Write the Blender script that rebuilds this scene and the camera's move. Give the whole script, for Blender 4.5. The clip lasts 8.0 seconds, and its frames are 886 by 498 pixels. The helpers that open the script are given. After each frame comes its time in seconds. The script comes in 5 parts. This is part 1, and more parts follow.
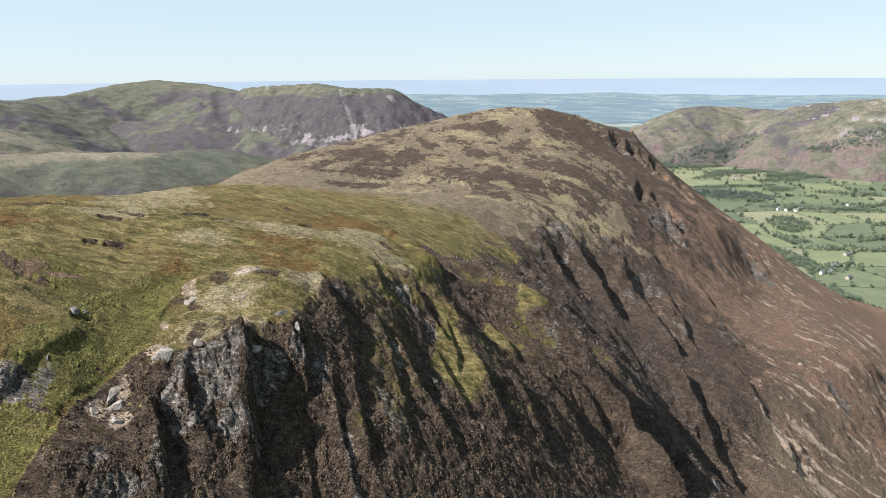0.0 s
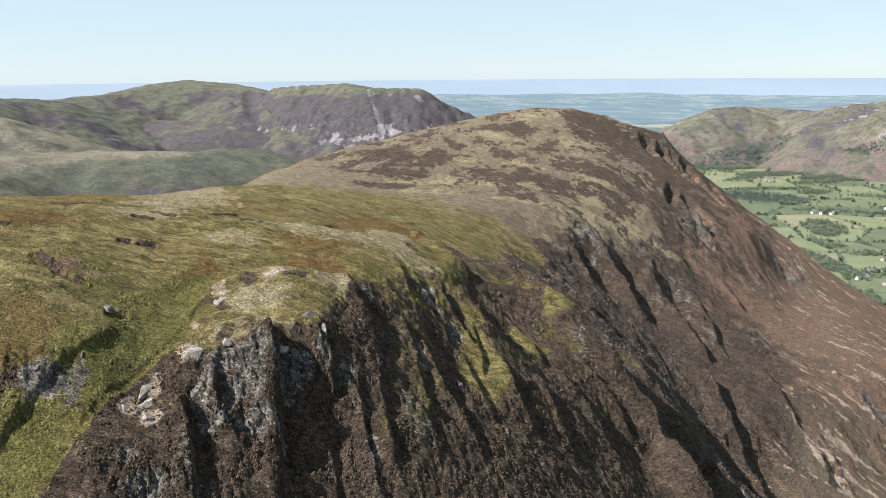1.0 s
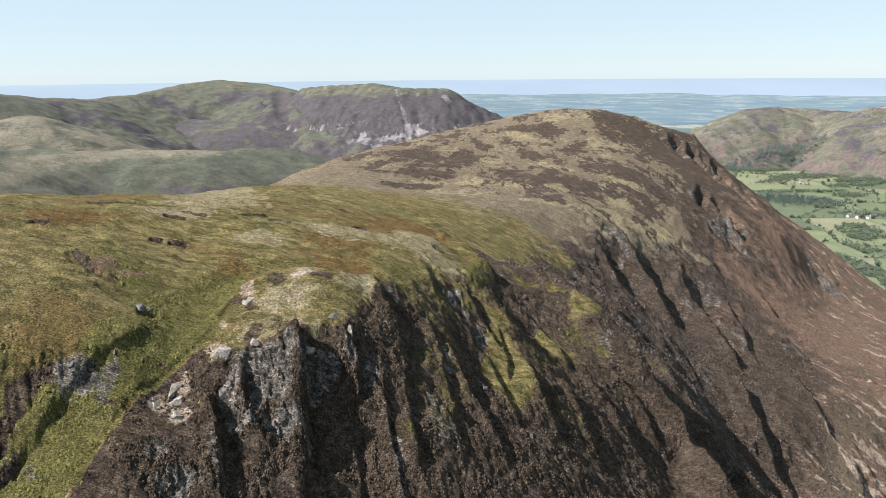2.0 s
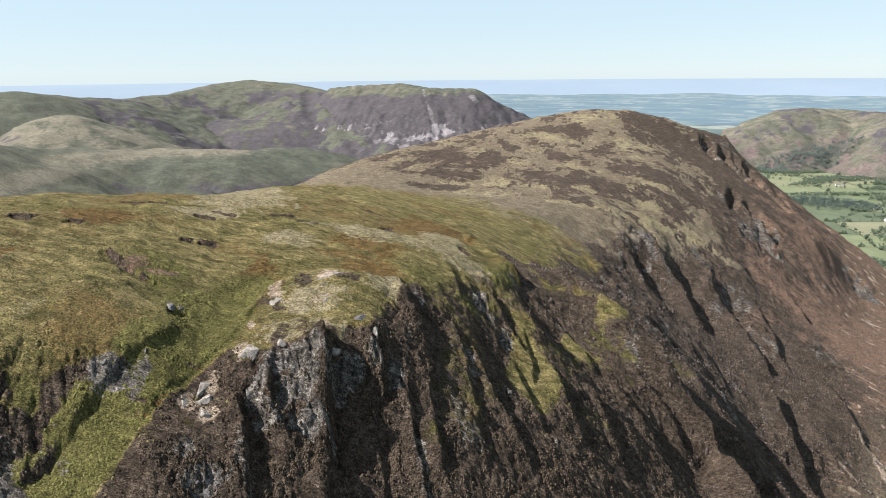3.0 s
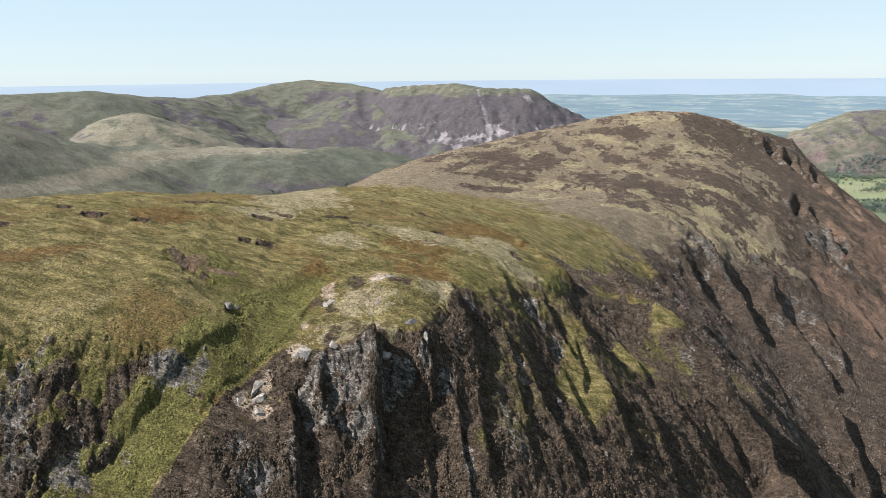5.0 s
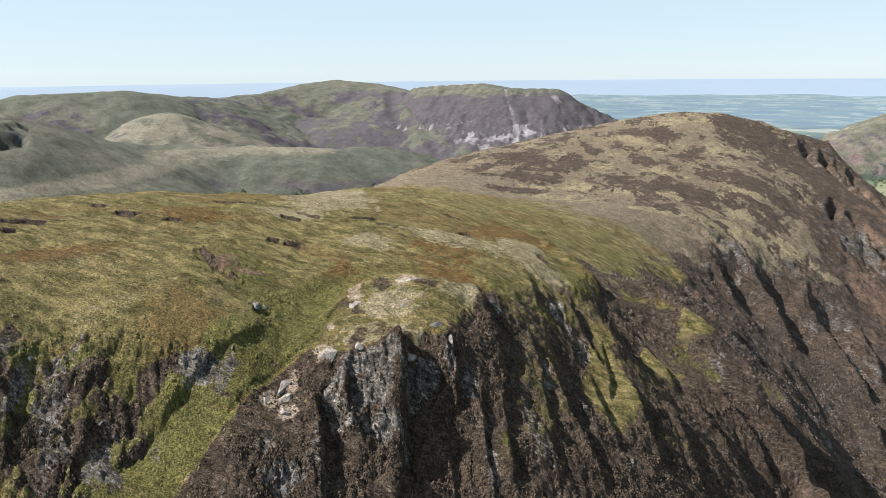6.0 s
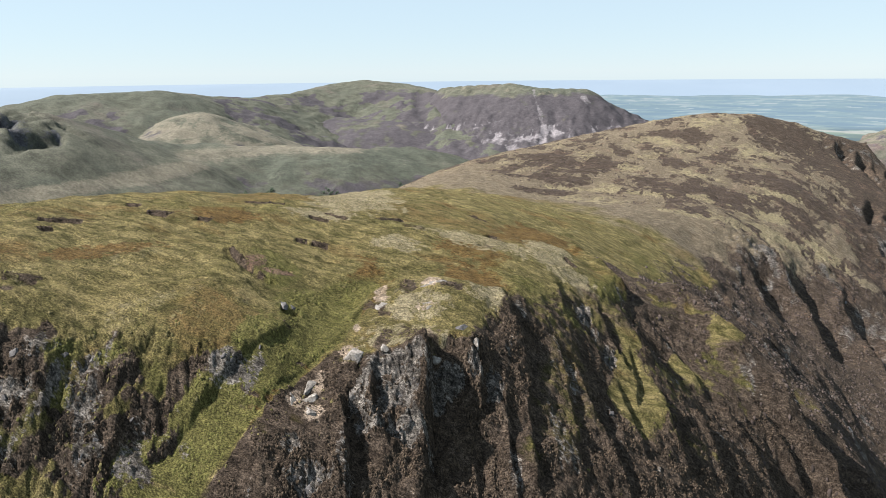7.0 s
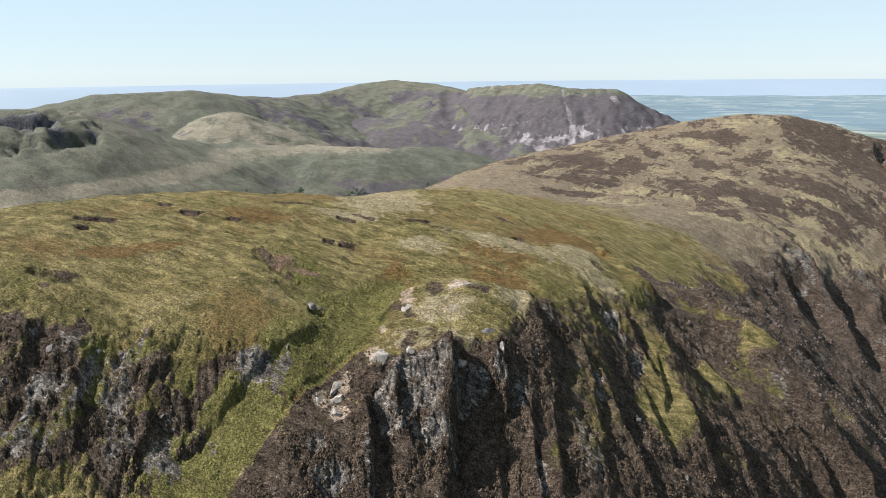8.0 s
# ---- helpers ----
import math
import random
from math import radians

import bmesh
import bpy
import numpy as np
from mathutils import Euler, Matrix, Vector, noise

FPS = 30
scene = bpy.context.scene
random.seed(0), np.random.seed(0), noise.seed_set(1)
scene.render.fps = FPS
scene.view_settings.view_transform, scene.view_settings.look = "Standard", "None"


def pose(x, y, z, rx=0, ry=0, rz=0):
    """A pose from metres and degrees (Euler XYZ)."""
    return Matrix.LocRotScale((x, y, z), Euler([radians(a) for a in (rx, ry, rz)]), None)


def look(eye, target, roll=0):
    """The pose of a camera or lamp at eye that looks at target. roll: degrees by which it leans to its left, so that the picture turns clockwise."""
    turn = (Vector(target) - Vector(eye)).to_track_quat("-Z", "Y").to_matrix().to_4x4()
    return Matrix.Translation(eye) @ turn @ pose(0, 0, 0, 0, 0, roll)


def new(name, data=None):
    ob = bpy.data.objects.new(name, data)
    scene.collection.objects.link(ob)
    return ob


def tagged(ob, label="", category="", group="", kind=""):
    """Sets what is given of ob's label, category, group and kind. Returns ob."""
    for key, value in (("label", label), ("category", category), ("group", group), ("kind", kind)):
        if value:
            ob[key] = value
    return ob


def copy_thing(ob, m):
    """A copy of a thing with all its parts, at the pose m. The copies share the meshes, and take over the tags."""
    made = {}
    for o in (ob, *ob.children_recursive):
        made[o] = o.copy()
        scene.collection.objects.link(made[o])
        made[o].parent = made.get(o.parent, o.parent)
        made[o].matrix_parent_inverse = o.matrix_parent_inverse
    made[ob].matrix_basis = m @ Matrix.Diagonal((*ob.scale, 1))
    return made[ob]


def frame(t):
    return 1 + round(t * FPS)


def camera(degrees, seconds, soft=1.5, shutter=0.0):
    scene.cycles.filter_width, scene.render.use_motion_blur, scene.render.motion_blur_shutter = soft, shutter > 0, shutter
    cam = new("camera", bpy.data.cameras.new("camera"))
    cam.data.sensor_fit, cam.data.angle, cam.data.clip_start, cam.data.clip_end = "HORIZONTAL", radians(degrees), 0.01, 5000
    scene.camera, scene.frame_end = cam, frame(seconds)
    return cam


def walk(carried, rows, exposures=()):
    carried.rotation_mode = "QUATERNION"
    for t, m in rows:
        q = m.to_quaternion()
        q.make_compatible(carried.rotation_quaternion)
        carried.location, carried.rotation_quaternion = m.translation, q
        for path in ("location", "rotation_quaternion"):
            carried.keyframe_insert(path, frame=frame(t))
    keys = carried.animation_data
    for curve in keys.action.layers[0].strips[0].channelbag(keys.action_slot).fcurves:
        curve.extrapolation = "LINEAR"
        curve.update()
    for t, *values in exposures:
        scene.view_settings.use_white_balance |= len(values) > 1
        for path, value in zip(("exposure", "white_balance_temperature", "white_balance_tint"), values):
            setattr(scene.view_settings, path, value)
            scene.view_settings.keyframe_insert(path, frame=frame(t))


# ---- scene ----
cam = camera(70.62, 8.0, soft=0.9)
PATH = [
    (0.0, pose(-0.000, 0.000, 540.000, 74.143, 0, 0.000) @ pose(0, 0, 0, 0, 0, -0.444)),
    (1.0, pose(-0.143, 0.326, 540.728, 74.148, 0, 2.465) @ pose(0, 0, 0, 0, 0, -0.468)),
    (2.0, pose(-0.291, 0.644, 541.430, 74.156, 0, 4.906) @ pose(0, 0, 0, 0, 0, -0.492)),
    (3.0, pose(-0.443, 0.956, 542.107, 74.166, 0, 7.332) @ pose(0, 0, 0, 0, 0, -0.517)),
    (4.0, pose(-0.600, 1.261, 542.758, 74.178, 0, 9.753) @ pose(0, 0, 0, 0, 0, -0.541)),
    (5.0, pose(-0.761, 1.559, 543.383, 74.193, 0, 12.182) @ pose(0, 0, 0, 0, 0, -0.565)),
    (6.0, pose(-0.928, 1.850, 543.982, 74.211, 0, 14.626) @ pose(0, 0, 0, 0, 0, -0.590)),
    (7.0, pose(-1.099, 2.135, 544.556, 74.231, 0, 17.098) @ pose(0, 0, 0, 0, 0, -0.614)),
    (8.0, pose(-1.274, 2.412, 545.104, 74.254, 0, 19.607) @ pose(0, 0, 0, 0, 0, -0.638)),
]
walk(cam, PATH)

# ---- world, sun ----
SUN_AZ, SUN_EL = radians(-107), radians(46.5)       # bearing from +y towards +x, height
world = bpy.data.worlds.new("world")
scene.world = world
world.use_nodes = True
sky = world.node_tree.nodes.new("ShaderNodeTexSky")
sky.sky_type, sky.sun_disc = "NISHITA", False
sky.sun_elevation, sky.sun_rotation = SUN_EL, SUN_AZ
sky.altitude, sky.air_density, sky.dust_density, sky.ozone_density = 500, 1.0, 0.0, 3.0
back = world.node_tree.nodes["Background"]
back.inputs["Strength"].default_value = 0.0480
tint = world.node_tree.nodes.new("ShaderNodeMix")
tint.data_type = "RGBA"                           # a thin high veil evens the blue out
tint.inputs[0].default_value, tint.inputs[7].default_value = 0.80, (4.6, 5.7, 6.5, 1)
world.node_tree.links.new(sky.outputs[0], tint.inputs[6])
world.node_tree.links.new(tint.outputs[2], back.inputs["Color"])
sun_data = bpy.data.lights.new("sun", "SUN")
sun_data.energy, sun_data.angle, sun_data.color = 5.0, radians(0.55), (1.0, 0.945, 0.87)
sun = new("sun", sun_data)
toward = Vector((math.sin(SUN_AZ) * math.cos(SUN_EL), math.cos(SUN_AZ) * math.cos(SUN_EL), math.sin(SUN_EL)))
sun.matrix_world = look(toward * 900 + Vector((0, 0, 500)), (0, 0, 500))
scene.view_settings.exposure = 1.63


# ---- noise and grid helpers ----
PERM = np.random.RandomState(7).permutation(512)
GRAD = np.stack([np.cos(np.arange(64) * 2 * np.pi / 64), np.sin(np.arange(64) * 2 * np.pi / 64)], 1)


def perlin(x, y):
    """Gradient noise, about -0.7 to 0.7."""
    xi, yi = np.floor(x).astype(np.int64), np.floor(y).astype(np.int64)
    fx, fy = x - xi, y - yi
    u, v = fx ** 3 * (fx * (fx * 6 - 15) + 10), fy ** 3 * (fy * (fy * 6 - 15) + 10)

    def corner(i, j):
        g = GRAD[PERM[(PERM[(xi + i) & 511] + yi + j) & 511] & 63]
        return g[..., 0] * (fx - i) + g[..., 1] * (fy - j)

    a = corner(0, 0) + u * (corner(1, 0) - corner(0, 0))
    b = corner(0, 1) + u * (corner(1, 1) - corner(0, 1))
    return a + v * (b - a)


def fbm(x, y, octaves=4, gain=0.5):
    total, amp = np.zeros_like(x), 1.0
    for k in range(octaves):
        total += amp * perlin(x * 2 ** k + 17.3 * k, y * 2 ** k - 9.1 * k)
        amp *= gain
    return total


def ridged(x, y, octaves=3, gain=0.5):
    """Sharp crests at 1, hollows towards 0."""
    total, amp, norm = np.zeros_like(x), 1.0, 0.0
    for k in range(octaves):
        total += amp * (1 - np.abs(perlin(x * 2 ** k + 31.7 * k, y * 2 ** k + 5.9 * k)) * 2)
        norm, amp = norm + amp, amp * gain
    return total / norm


def smooth(a, b, x):
    t = np.clip((x - a) / (b - a), 0, 1)
    return t * t * (3 - 2 * t)


def along(nodes, step):
    """Points at even steps along a line of nodes."""
    nodes = np.array(nodes, float)
    out = [nodes[:1]]
    for a, b in zip(nodes[:-1], nodes[1:]):
        n = max(1, round(float(np.hypot(*(b - a)[:2])) / step))
        out.append(a + (b - a) * (np.arange(1, n + 1) / n)[:, None])
    return np.concatenate(out)


def line_dist(x, y, nodes):
    """Distance to a plan line, the side (left positive), the share along it and the height of the nearest point."""
    nodes = np.array(nodes, float)
    best = np.full(x.shape, 1e9)
    side, share, high = np.zeros_like(best), np.zeros_like(best), np.zeros_like(best)
    n = len(nodes) - 1
    for i in range(n):
        a, b = nodes[i], nodes[i + 1]
        dx, dy = b[0] - a[0], b[1] - a[1]
        t = np.clip(((x - a[0]) * dx + (y - a[1]) * dy) / (dx * dx + dy * dy), 0, 1)
        px, py = x - a[0] - t * dx, y - a[1] - t * dy
        d = np.hypot(px, py)
        m = d < best
        best = np.where(m, d, best)
        side = np.where(m, np.sign(dx * py - dy * px), side)
        share = np.where(m, (i + t) / n, share)
        if len(a) > 2:
            high = np.where(m, a[2] + t * (b[2] - a[2]), high)
    return best, side, share, high


def grid_mesh(name, x, y, z, closed=False, masks=None):
    """One sheet from arrays of rows and columns; masks become colour attributes."""
    rows, cols = x.shape
    me = bpy.data.meshes.new(name)
    me.vertices.add(rows * cols)
    me.vertices.foreach_set("co", np.stack([x, y, z], -1).astype(np.float32).ravel())
    c = cols if closed else cols - 1
    i, j = np.meshgrid(np.arange(rows - 1), np.arange(c), indexing="ij")
    k = (j + 1) % cols
    quads = np.stack([i * cols + j, i * cols + k, (i + 1) * cols + k, (i + 1) * cols + j], -1).reshape(-1, 4)
    me.loops.add(quads.size)
    me.loops.foreach_set("vertex_index", quads.ravel().astype(np.int32))
    me.polygons.add(len(quads))
    me.polygons.foreach_set("loop_start", np.arange(0, quads.size, 4, dtype=np.int32))
    me.polygons.foreach_set("loop_total", np.full(len(quads), 4, np.int32))
    me.update(calc_edges=True)
    me.polygons.foreach_set("use_smooth", np.ones(len(quads), bool))
    for key, four in (masks or {}).items():
        layer = me.color_attributes.new(key, "FLOAT_COLOR", "POINT")
        layer.data.foreach_set("color", np.stack(four, -1).astype(np.float32).ravel())
    return new(name, me)


# ---- materials ----
def material(name, rough=0.9):
    m = bpy.data.materials.new(name)
    m.use_nodes = True
    nodes, links = m.node_tree.nodes, m.node_tree.links
    shader = nodes["Principled BSDF"]
    shader.inputs["Roughness"].default_value = rough
    shader.inputs["Specular IOR Level"].default_value = 0.2
    return m, nodes, links, shader


def noise_node(nodes, links, scale, detail=4, vector=None, rough=0.6):
    n = nodes.new("ShaderNodeTexNoise")
    n.inputs["Scale"].default_value, n.inputs["Detail"].default_value, n.inputs["Roughness"].default_value = scale, detail, rough
    if vector is not None:
        links.new(vector, n.inputs["Vector"])
    return n.outputs["Fac"]


def ramp(nodes, links, fac, stops):
    n = nodes.new("ShaderNodeValToRGB")
    e = n.color_ramp.elements
    while len(e) < len(stops):
        e.new(0.5)
    for k, (p, c) in enumerate(stops):
        e[k].position, e[k].color = p, (*c, 1) if len(c) == 3 else c
    links.new(fac, n.inputs[0])
    return n.outputs["Color"]


def blend(nodes, links, fac, a, b, kind="MIX"):
    n = nodes.new("ShaderNodeMix")
    n.data_type, n.blend_type = "RGBA", kind
    for value, slot in ((fac, n.inputs[0]), (a, n.inputs[6]), (b, n.inputs[7])):
        if isinstance(value, (int, float)):
            slot.default_value = value
        elif isinstance(value, tuple):
            slot.default_value = (*value, 1)
        else:
            links.new(value, slot)
    return n.outputs[2]


def maths(nodes, links, kind, a, b=0.0, clamp=False):
    n = nodes.new("ShaderNodeMath")
    n.operation, n.use_clamp = kind, clamp
    for value, slot in ((a, n.inputs[0]), (b, n.inputs[1])):
        if isinstance(value, (int, float)):
            slot.default_value = value
        else:
            links.new(value, slot)
    return n.outputs[0]


def place(nodes, links, scale=(1, 1, 1)):
    """Object coordinates, in metres, stretched."""
    tc, mp = nodes.new("ShaderNodeTexCoord"), nodes.new("ShaderNodeMapping")
    mp.inputs["Scale"].default_value = scale
    links.new(tc.outputs["Object"], mp.inputs["Vector"])
    return mp.outputs[0]


def relief(nodes, links, shader, fac, distance, strength=1.0):
    b = nodes.new("ShaderNodeBump")
    b.inputs["Distance"].default_value, b.inputs["Strength"].default_value = distance, strength
    links.new(fac, b.inputs["Height"])
    links.new(b.outputs[0], shader.inputs["Normal"])


def edge(nodes, links, mask, noise_fac, width=0.25, spread=0.9):
    """A mask whose border is frayed by noise."""
    s = maths(nodes, links, "MULTIPLY_ADD", noise_fac, spread)
    s.node.inputs[2].default_value = -spread / 2
    t = maths(nodes, links, "ADD", mask, s)
    n = nodes.new("ShaderNodeMapRange")
    n.interpolation_type = "SMOOTHSTEP"
    n.inputs[1].default_value, n.inputs[2].default_value = 0.5 - width / 2, 0.5 + width / 2
    links.new(t, n.inputs[0])
    return n.outputs[0]


def attribute(nodes, links, name):
    a, s = nodes.new("ShaderNodeAttribute"), nodes.new("ShaderNodeSeparateColor")
    a.attribute_name = name
    links.new(a.outputs["Color"], s.inputs[0])
    return s.outputs[0], s.outputs[1], s.outputs[2], a.outputs["Alpha"]


NEAR_TONES = {"grass": [(0.40, (0.0670, 0.0605, 0.0235)), (0.5, (0.1200, 0.1015, 0.0435)), (0.60, (0.1920, 0.1570, 0.0740))],
              "ochre": [(0.40, (0.0634, 0.0416, 0.0156)), (0.60, (0.1467, 0.0939, 0.0374))],
              "green": [(0.40, (0.0600, 0.0580, 0.0195)), (0.60, (0.1330, 0.1210, 0.0460))],
              "straw": [(0.40, (0.1250, 0.1050, 0.0600)), (0.60, (0.2800, 0.2400, 0.1600))],
              "heath": [(0.40, (0.0190, 0.0143, 0.0112)), (0.5, (0.0560, 0.0422, 0.0330)), (0.61, (0.1220, 0.0935, 0.0745))],
              # moor and russet hold extra blue, painted for haze over the farther slopes
              "moor": [(0.40, (0.080, 0.063, 0.044)), (0.5, (0.130, 0.106, 0.077)), (0.60, (0.208, 0.172, 0.128))],
             "russet": [(0.40, (0.078, 0.052, 0.040)), (0.60, (0.185, 0.122, 0.090))],
              "scree": [(0.40, (0.1900, 0.1480, 0.1160)), (0.60, (0.3600, 0.2880, 0.2320))],
              "stone": [(0.40, (0.0240, 0.0212, 0.0195)), (0.5, (0.0950, 0.0850, 0.0780)), (0.61, (0.2750, 0.2500, 0.2330))]}
# moor colours greyed and blued: the distance haze is painted into them
HAZED_TONES = {"grass": [(0.40, (0.0480, 0.0500, 0.0395)), (0.60, (0.0820, 0.0830, 0.0660))],
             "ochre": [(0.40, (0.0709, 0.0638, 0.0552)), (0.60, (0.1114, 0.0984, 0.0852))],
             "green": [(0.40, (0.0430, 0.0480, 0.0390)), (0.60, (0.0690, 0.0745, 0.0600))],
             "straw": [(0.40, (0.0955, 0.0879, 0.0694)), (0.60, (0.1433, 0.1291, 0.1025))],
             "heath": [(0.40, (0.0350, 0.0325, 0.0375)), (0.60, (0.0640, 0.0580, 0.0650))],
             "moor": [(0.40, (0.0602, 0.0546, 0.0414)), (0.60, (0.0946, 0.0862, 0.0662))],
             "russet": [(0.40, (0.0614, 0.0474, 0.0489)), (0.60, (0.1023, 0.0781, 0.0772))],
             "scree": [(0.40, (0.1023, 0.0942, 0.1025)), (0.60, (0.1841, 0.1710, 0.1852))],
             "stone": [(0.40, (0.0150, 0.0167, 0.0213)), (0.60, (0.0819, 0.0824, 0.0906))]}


def moor_material(name, fine, tones, grain=0.85, deep=1.8, bands=1.0, mottle=0.9):
    """Grass, straw, heather, bracken, rock and scree, by the cover masks of the ground."""
    m, N, L, sh = material(name, 0.95)
    sh.inputs["Specular IOR Level"].default_value = 0.08
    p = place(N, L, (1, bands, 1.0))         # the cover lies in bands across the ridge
    heather, rock, green, straw = attribute(N, L, "cover")
    russet, scree, dry, ochre = attribute(N, L, "cover_b")
    n0 = noise_node(N, L, 2.4 * fine, 4, p, 0.75)
    n1 = noise_node(N, L, 0.75 * fine, 7, p, 0.78)
    n2 = noise_node(N, L, 0.15 * fine, 7, p, 0.72)
    n3 = noise_node(N, L, 0.035 * fine, 6, p, 0.65)

    def tone(kind, fac):
        both = maths(N, L, "ADD", maths(N, L, "MULTIPLY", fac, 0.62), maths(N, L, "MULTIPLY", n2, 0.38))
        return ramp(N, L, both, tones[kind])

    grass = blend(N, L, edge(N, L, 0.30, n3, 0.35, 1.6), tone("grass", n2), tone("ochre", n1))
    grass = blend(N, L, edge(N, L, ochre, n2, 0.5), grass, tone("ochre", n1))
    grass = blend(N, L, edge(N, L, green, n2, 0.5), grass, tone("green", n1))
    grass = blend(N, L, edge(N, L, dry, n2, 0.5), grass, tone("moor", n1))
    grass = blend(N, L, edge(N, L, straw, n1, 0.5, 1.1), grass, tone("straw", n1))
    c = blend(N, L, edge(N, L, heather, n2, 0.3, 1.1), grass, tone("heath", n1))
    c = blend(N, L, edge(N, L, russet, n2, 0.6, 1.1), c, tone("russet", n1))
    c = blend(N, L, edge(N, L, scree, n2, 0.4), c, tone("scree", n1))
    c = blend(N, L, edge(N, L, rock, n1, 0.18, 1.5), c, tone("stone", n1))
    c = blend(N, L, grain, c, ramp(N, L, n0, [(0.42, (0.28, 0.28, 0.28)), (0.5, (0.97, 0.97, 0.97)), (0.58, (1.7, 1.7, 1.7))]), "MULTIPLY")
    n4 = noise_node(N, L, 0.42 * fine, 8, p, 0.82)
    c = blend(N, L, mottle, c, ramp(N, L, n4, [(0.38, (0.42, 0.42, 0.44)), (0.5, (1.0, 1.0, 1.0)), (0.62, (1.6, 1.58, 1.5))]), "MULTIPLY")
    L.new(c, sh.inputs["Base Color"])
    h = maths(N, L, "ADD", n1, maths(N, L, "MULTIPLY", n0, 0.35))
    relief(N, L, sh, h, deep)
    return m


def flat_material(name, stops, scale, rough=0.95):
    m, N, L, sh = material(name, rough)
    L.new(ramp(N, L, noise_node(N, L, scale, 5, place(N, L)), stops), sh.inputs["Base Color"])
    return m


def valley_material():
    """Meadow greens; the tone mask shifts them from field to field far out on the plain, and haze blue is mixed in with
    range.
    """
    m, N, L, sh = material("valley_grass", 0.95)
    tone, wood, haze_tint, _ = attribute(N, L, "cover")
    n = noise_node(N, L, 0.02, 6, place(N, L), 0.7)
    c = ramp(N, L, tone, [(0.0, (0.0462, 0.0600, 0.0450)), (0.35, (0.0720, 0.0900, 0.0560)), (0.7, (0.1100, 0.1240, 0.0850)), (1.0, (0.1700, 0.1650, 0.1350))])
    c = blend(N, L, 0.5, c, ramp(N, L, n, [(0.3, (0.6, 0.6, 0.6)), (0.7, (1.3, 1.3, 1.3))]), "MULTIPLY")
    c = blend(N, L, edge(N, L, wood, n, 0.2), c, (0.0290, 0.0420, 0.0400))
    # blue laid over the farmland's own colour, standing in for haze
    c = blend(N, L, haze_tint, c, (0.0850, 0.1280, 0.1780))
    L.new(c, sh.inputs["Base Color"])
    return m


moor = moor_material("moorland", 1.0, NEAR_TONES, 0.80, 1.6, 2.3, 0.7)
# haze-blue tones and low contrast paint the air before the far fells
hazed_moor = moor_material("hazed_moorland", 0.14, HAZED_TONES, 0.22, 3.0, 1.5, 0.35)
valley = valley_material()
water = flat_material("sea_water", [(0.3, (0.1270, 0.1656, 0.2156)), (0.7, (0.1463, 0.1848, 0.2349))], 0.001, 0.6)


# ---- the ridge: landform lines in plan with heights ----
KNOLL_BACK = [(-57.5, 129.7, 490.4), (-53.5, 139.6, 493.7), (-46, 145, 495.4), (-37, 149, 493), (-28.5, 149, 488)]
KNOLL_RIM = [(-64, 104, 481), (-56, 111.5, 485.6), (-50, 115, 486.4), (-40.5, 120, 488), (-33, 126, 487.5), (-26, 137, 484)]
KNOLL_FOOT = [(-65.8, 90.4, 478.0), (-56.1, 89.9, 472.5), (-45.0, 100.1, 472.9), (-37.4, 96.9, 466.1), (-30.3, 112.3, 466.5), (-21.3, 109.0, 459.2)]
KNOLL_TOP = [(-38, 136, 491.5), (-46, 134, 492), (-45, 127, 489.5), (-52, 120, 488.8)]
HOLLOW = [(-63, 149, 493), (-55, 163, 493), (-42, 168.5, 490.4), (-29, 168, 487)]
GULLY = [(-70, 136, 491), (-67, 116, 487.6), (-67, 101, 483), (-73, 88, 476), (-78, 77, 468), (-82, 50, 450), (-84, 10, 428)]
LEFT_RIM = [(-68, 123, 490), (-73.5, 109.4, 491.6), (-78, 101, 490), (-89, 96, 490), (-103, 94, 494), (-117, 84, 496), (-140, 66, 496), (-175, 30, 492)]
LEFT_FOOT = [(-74.5, 94, 480), (-83.5, 87, 477), (-89.5, 77.5, 475), (-99, 70, 474), (-110, 69, 480), (-130, 40, 466), (-165, 0, 455)]
LEFT_MID = [(-82, 131, 495), (-91.5, 118, 500), (-108, 112, 500), (-126, 98, 504), (-160, 70, 506)]
PLATEAU = [(-71, 174, 496), (-89, 149, 498), (-112, 137, 503.4), (-136, 137, 507), (-147, 110, 508.4), (-190, 80, 510)]
WEST_BROW = [(-205, 90, 510), (-175, 124, 509), (-175, 156, 507), (-163, 188, 503.5), (-148, 213, 498), (-131, 238, 493), (-123, 265, 491.5), (-110, 302, 488), (-93, 358, 474)]
SPINE = [(-20, 177, 483), (-15, 224, 478.5), (-8, 261, 470)]
SPINE_TOP = [(-61, 223, 492), (-46, 230, 486.5), (-23, 222, 482.6), (-32, 262, 479)]
SADDLE = [(-10, 322, 465.5), (-30, 352, 466), (2, 393, 460), (57, 427, 448.5), (42, 461, 455), (-57, 430, 460)]
BROW = [(25, 316, 447.5), (36, 387, 444.5), (78, 413, 432), (130, 460, 408), (154, 490, 407)]
HILL_FLANK = [(-150, 451, 466), (-141, 517, 467.6), (-122, 594, 469), (-82, 663, 472.5), (-25, 718, 481), (31, 759, 491), (69, 763, 496.4), (123, 790, 496)]
HILL_MID = [(-26, 485, 461.5), (48, 553, 461.5), (121, 571, 450), (174, 607, 432.6)]
HILL_UPPER = [(0, 607, 469), (114, 678, 467), (200, 761, 457.6)]
HILL_RIGHT = [(170, 801, 485), (208, 822, 472), (252, 840, 460), (272, 831, 434.6), (296, 820, 414), (324, 816, 389), (355, 808, 362), (410, 770, 319)]
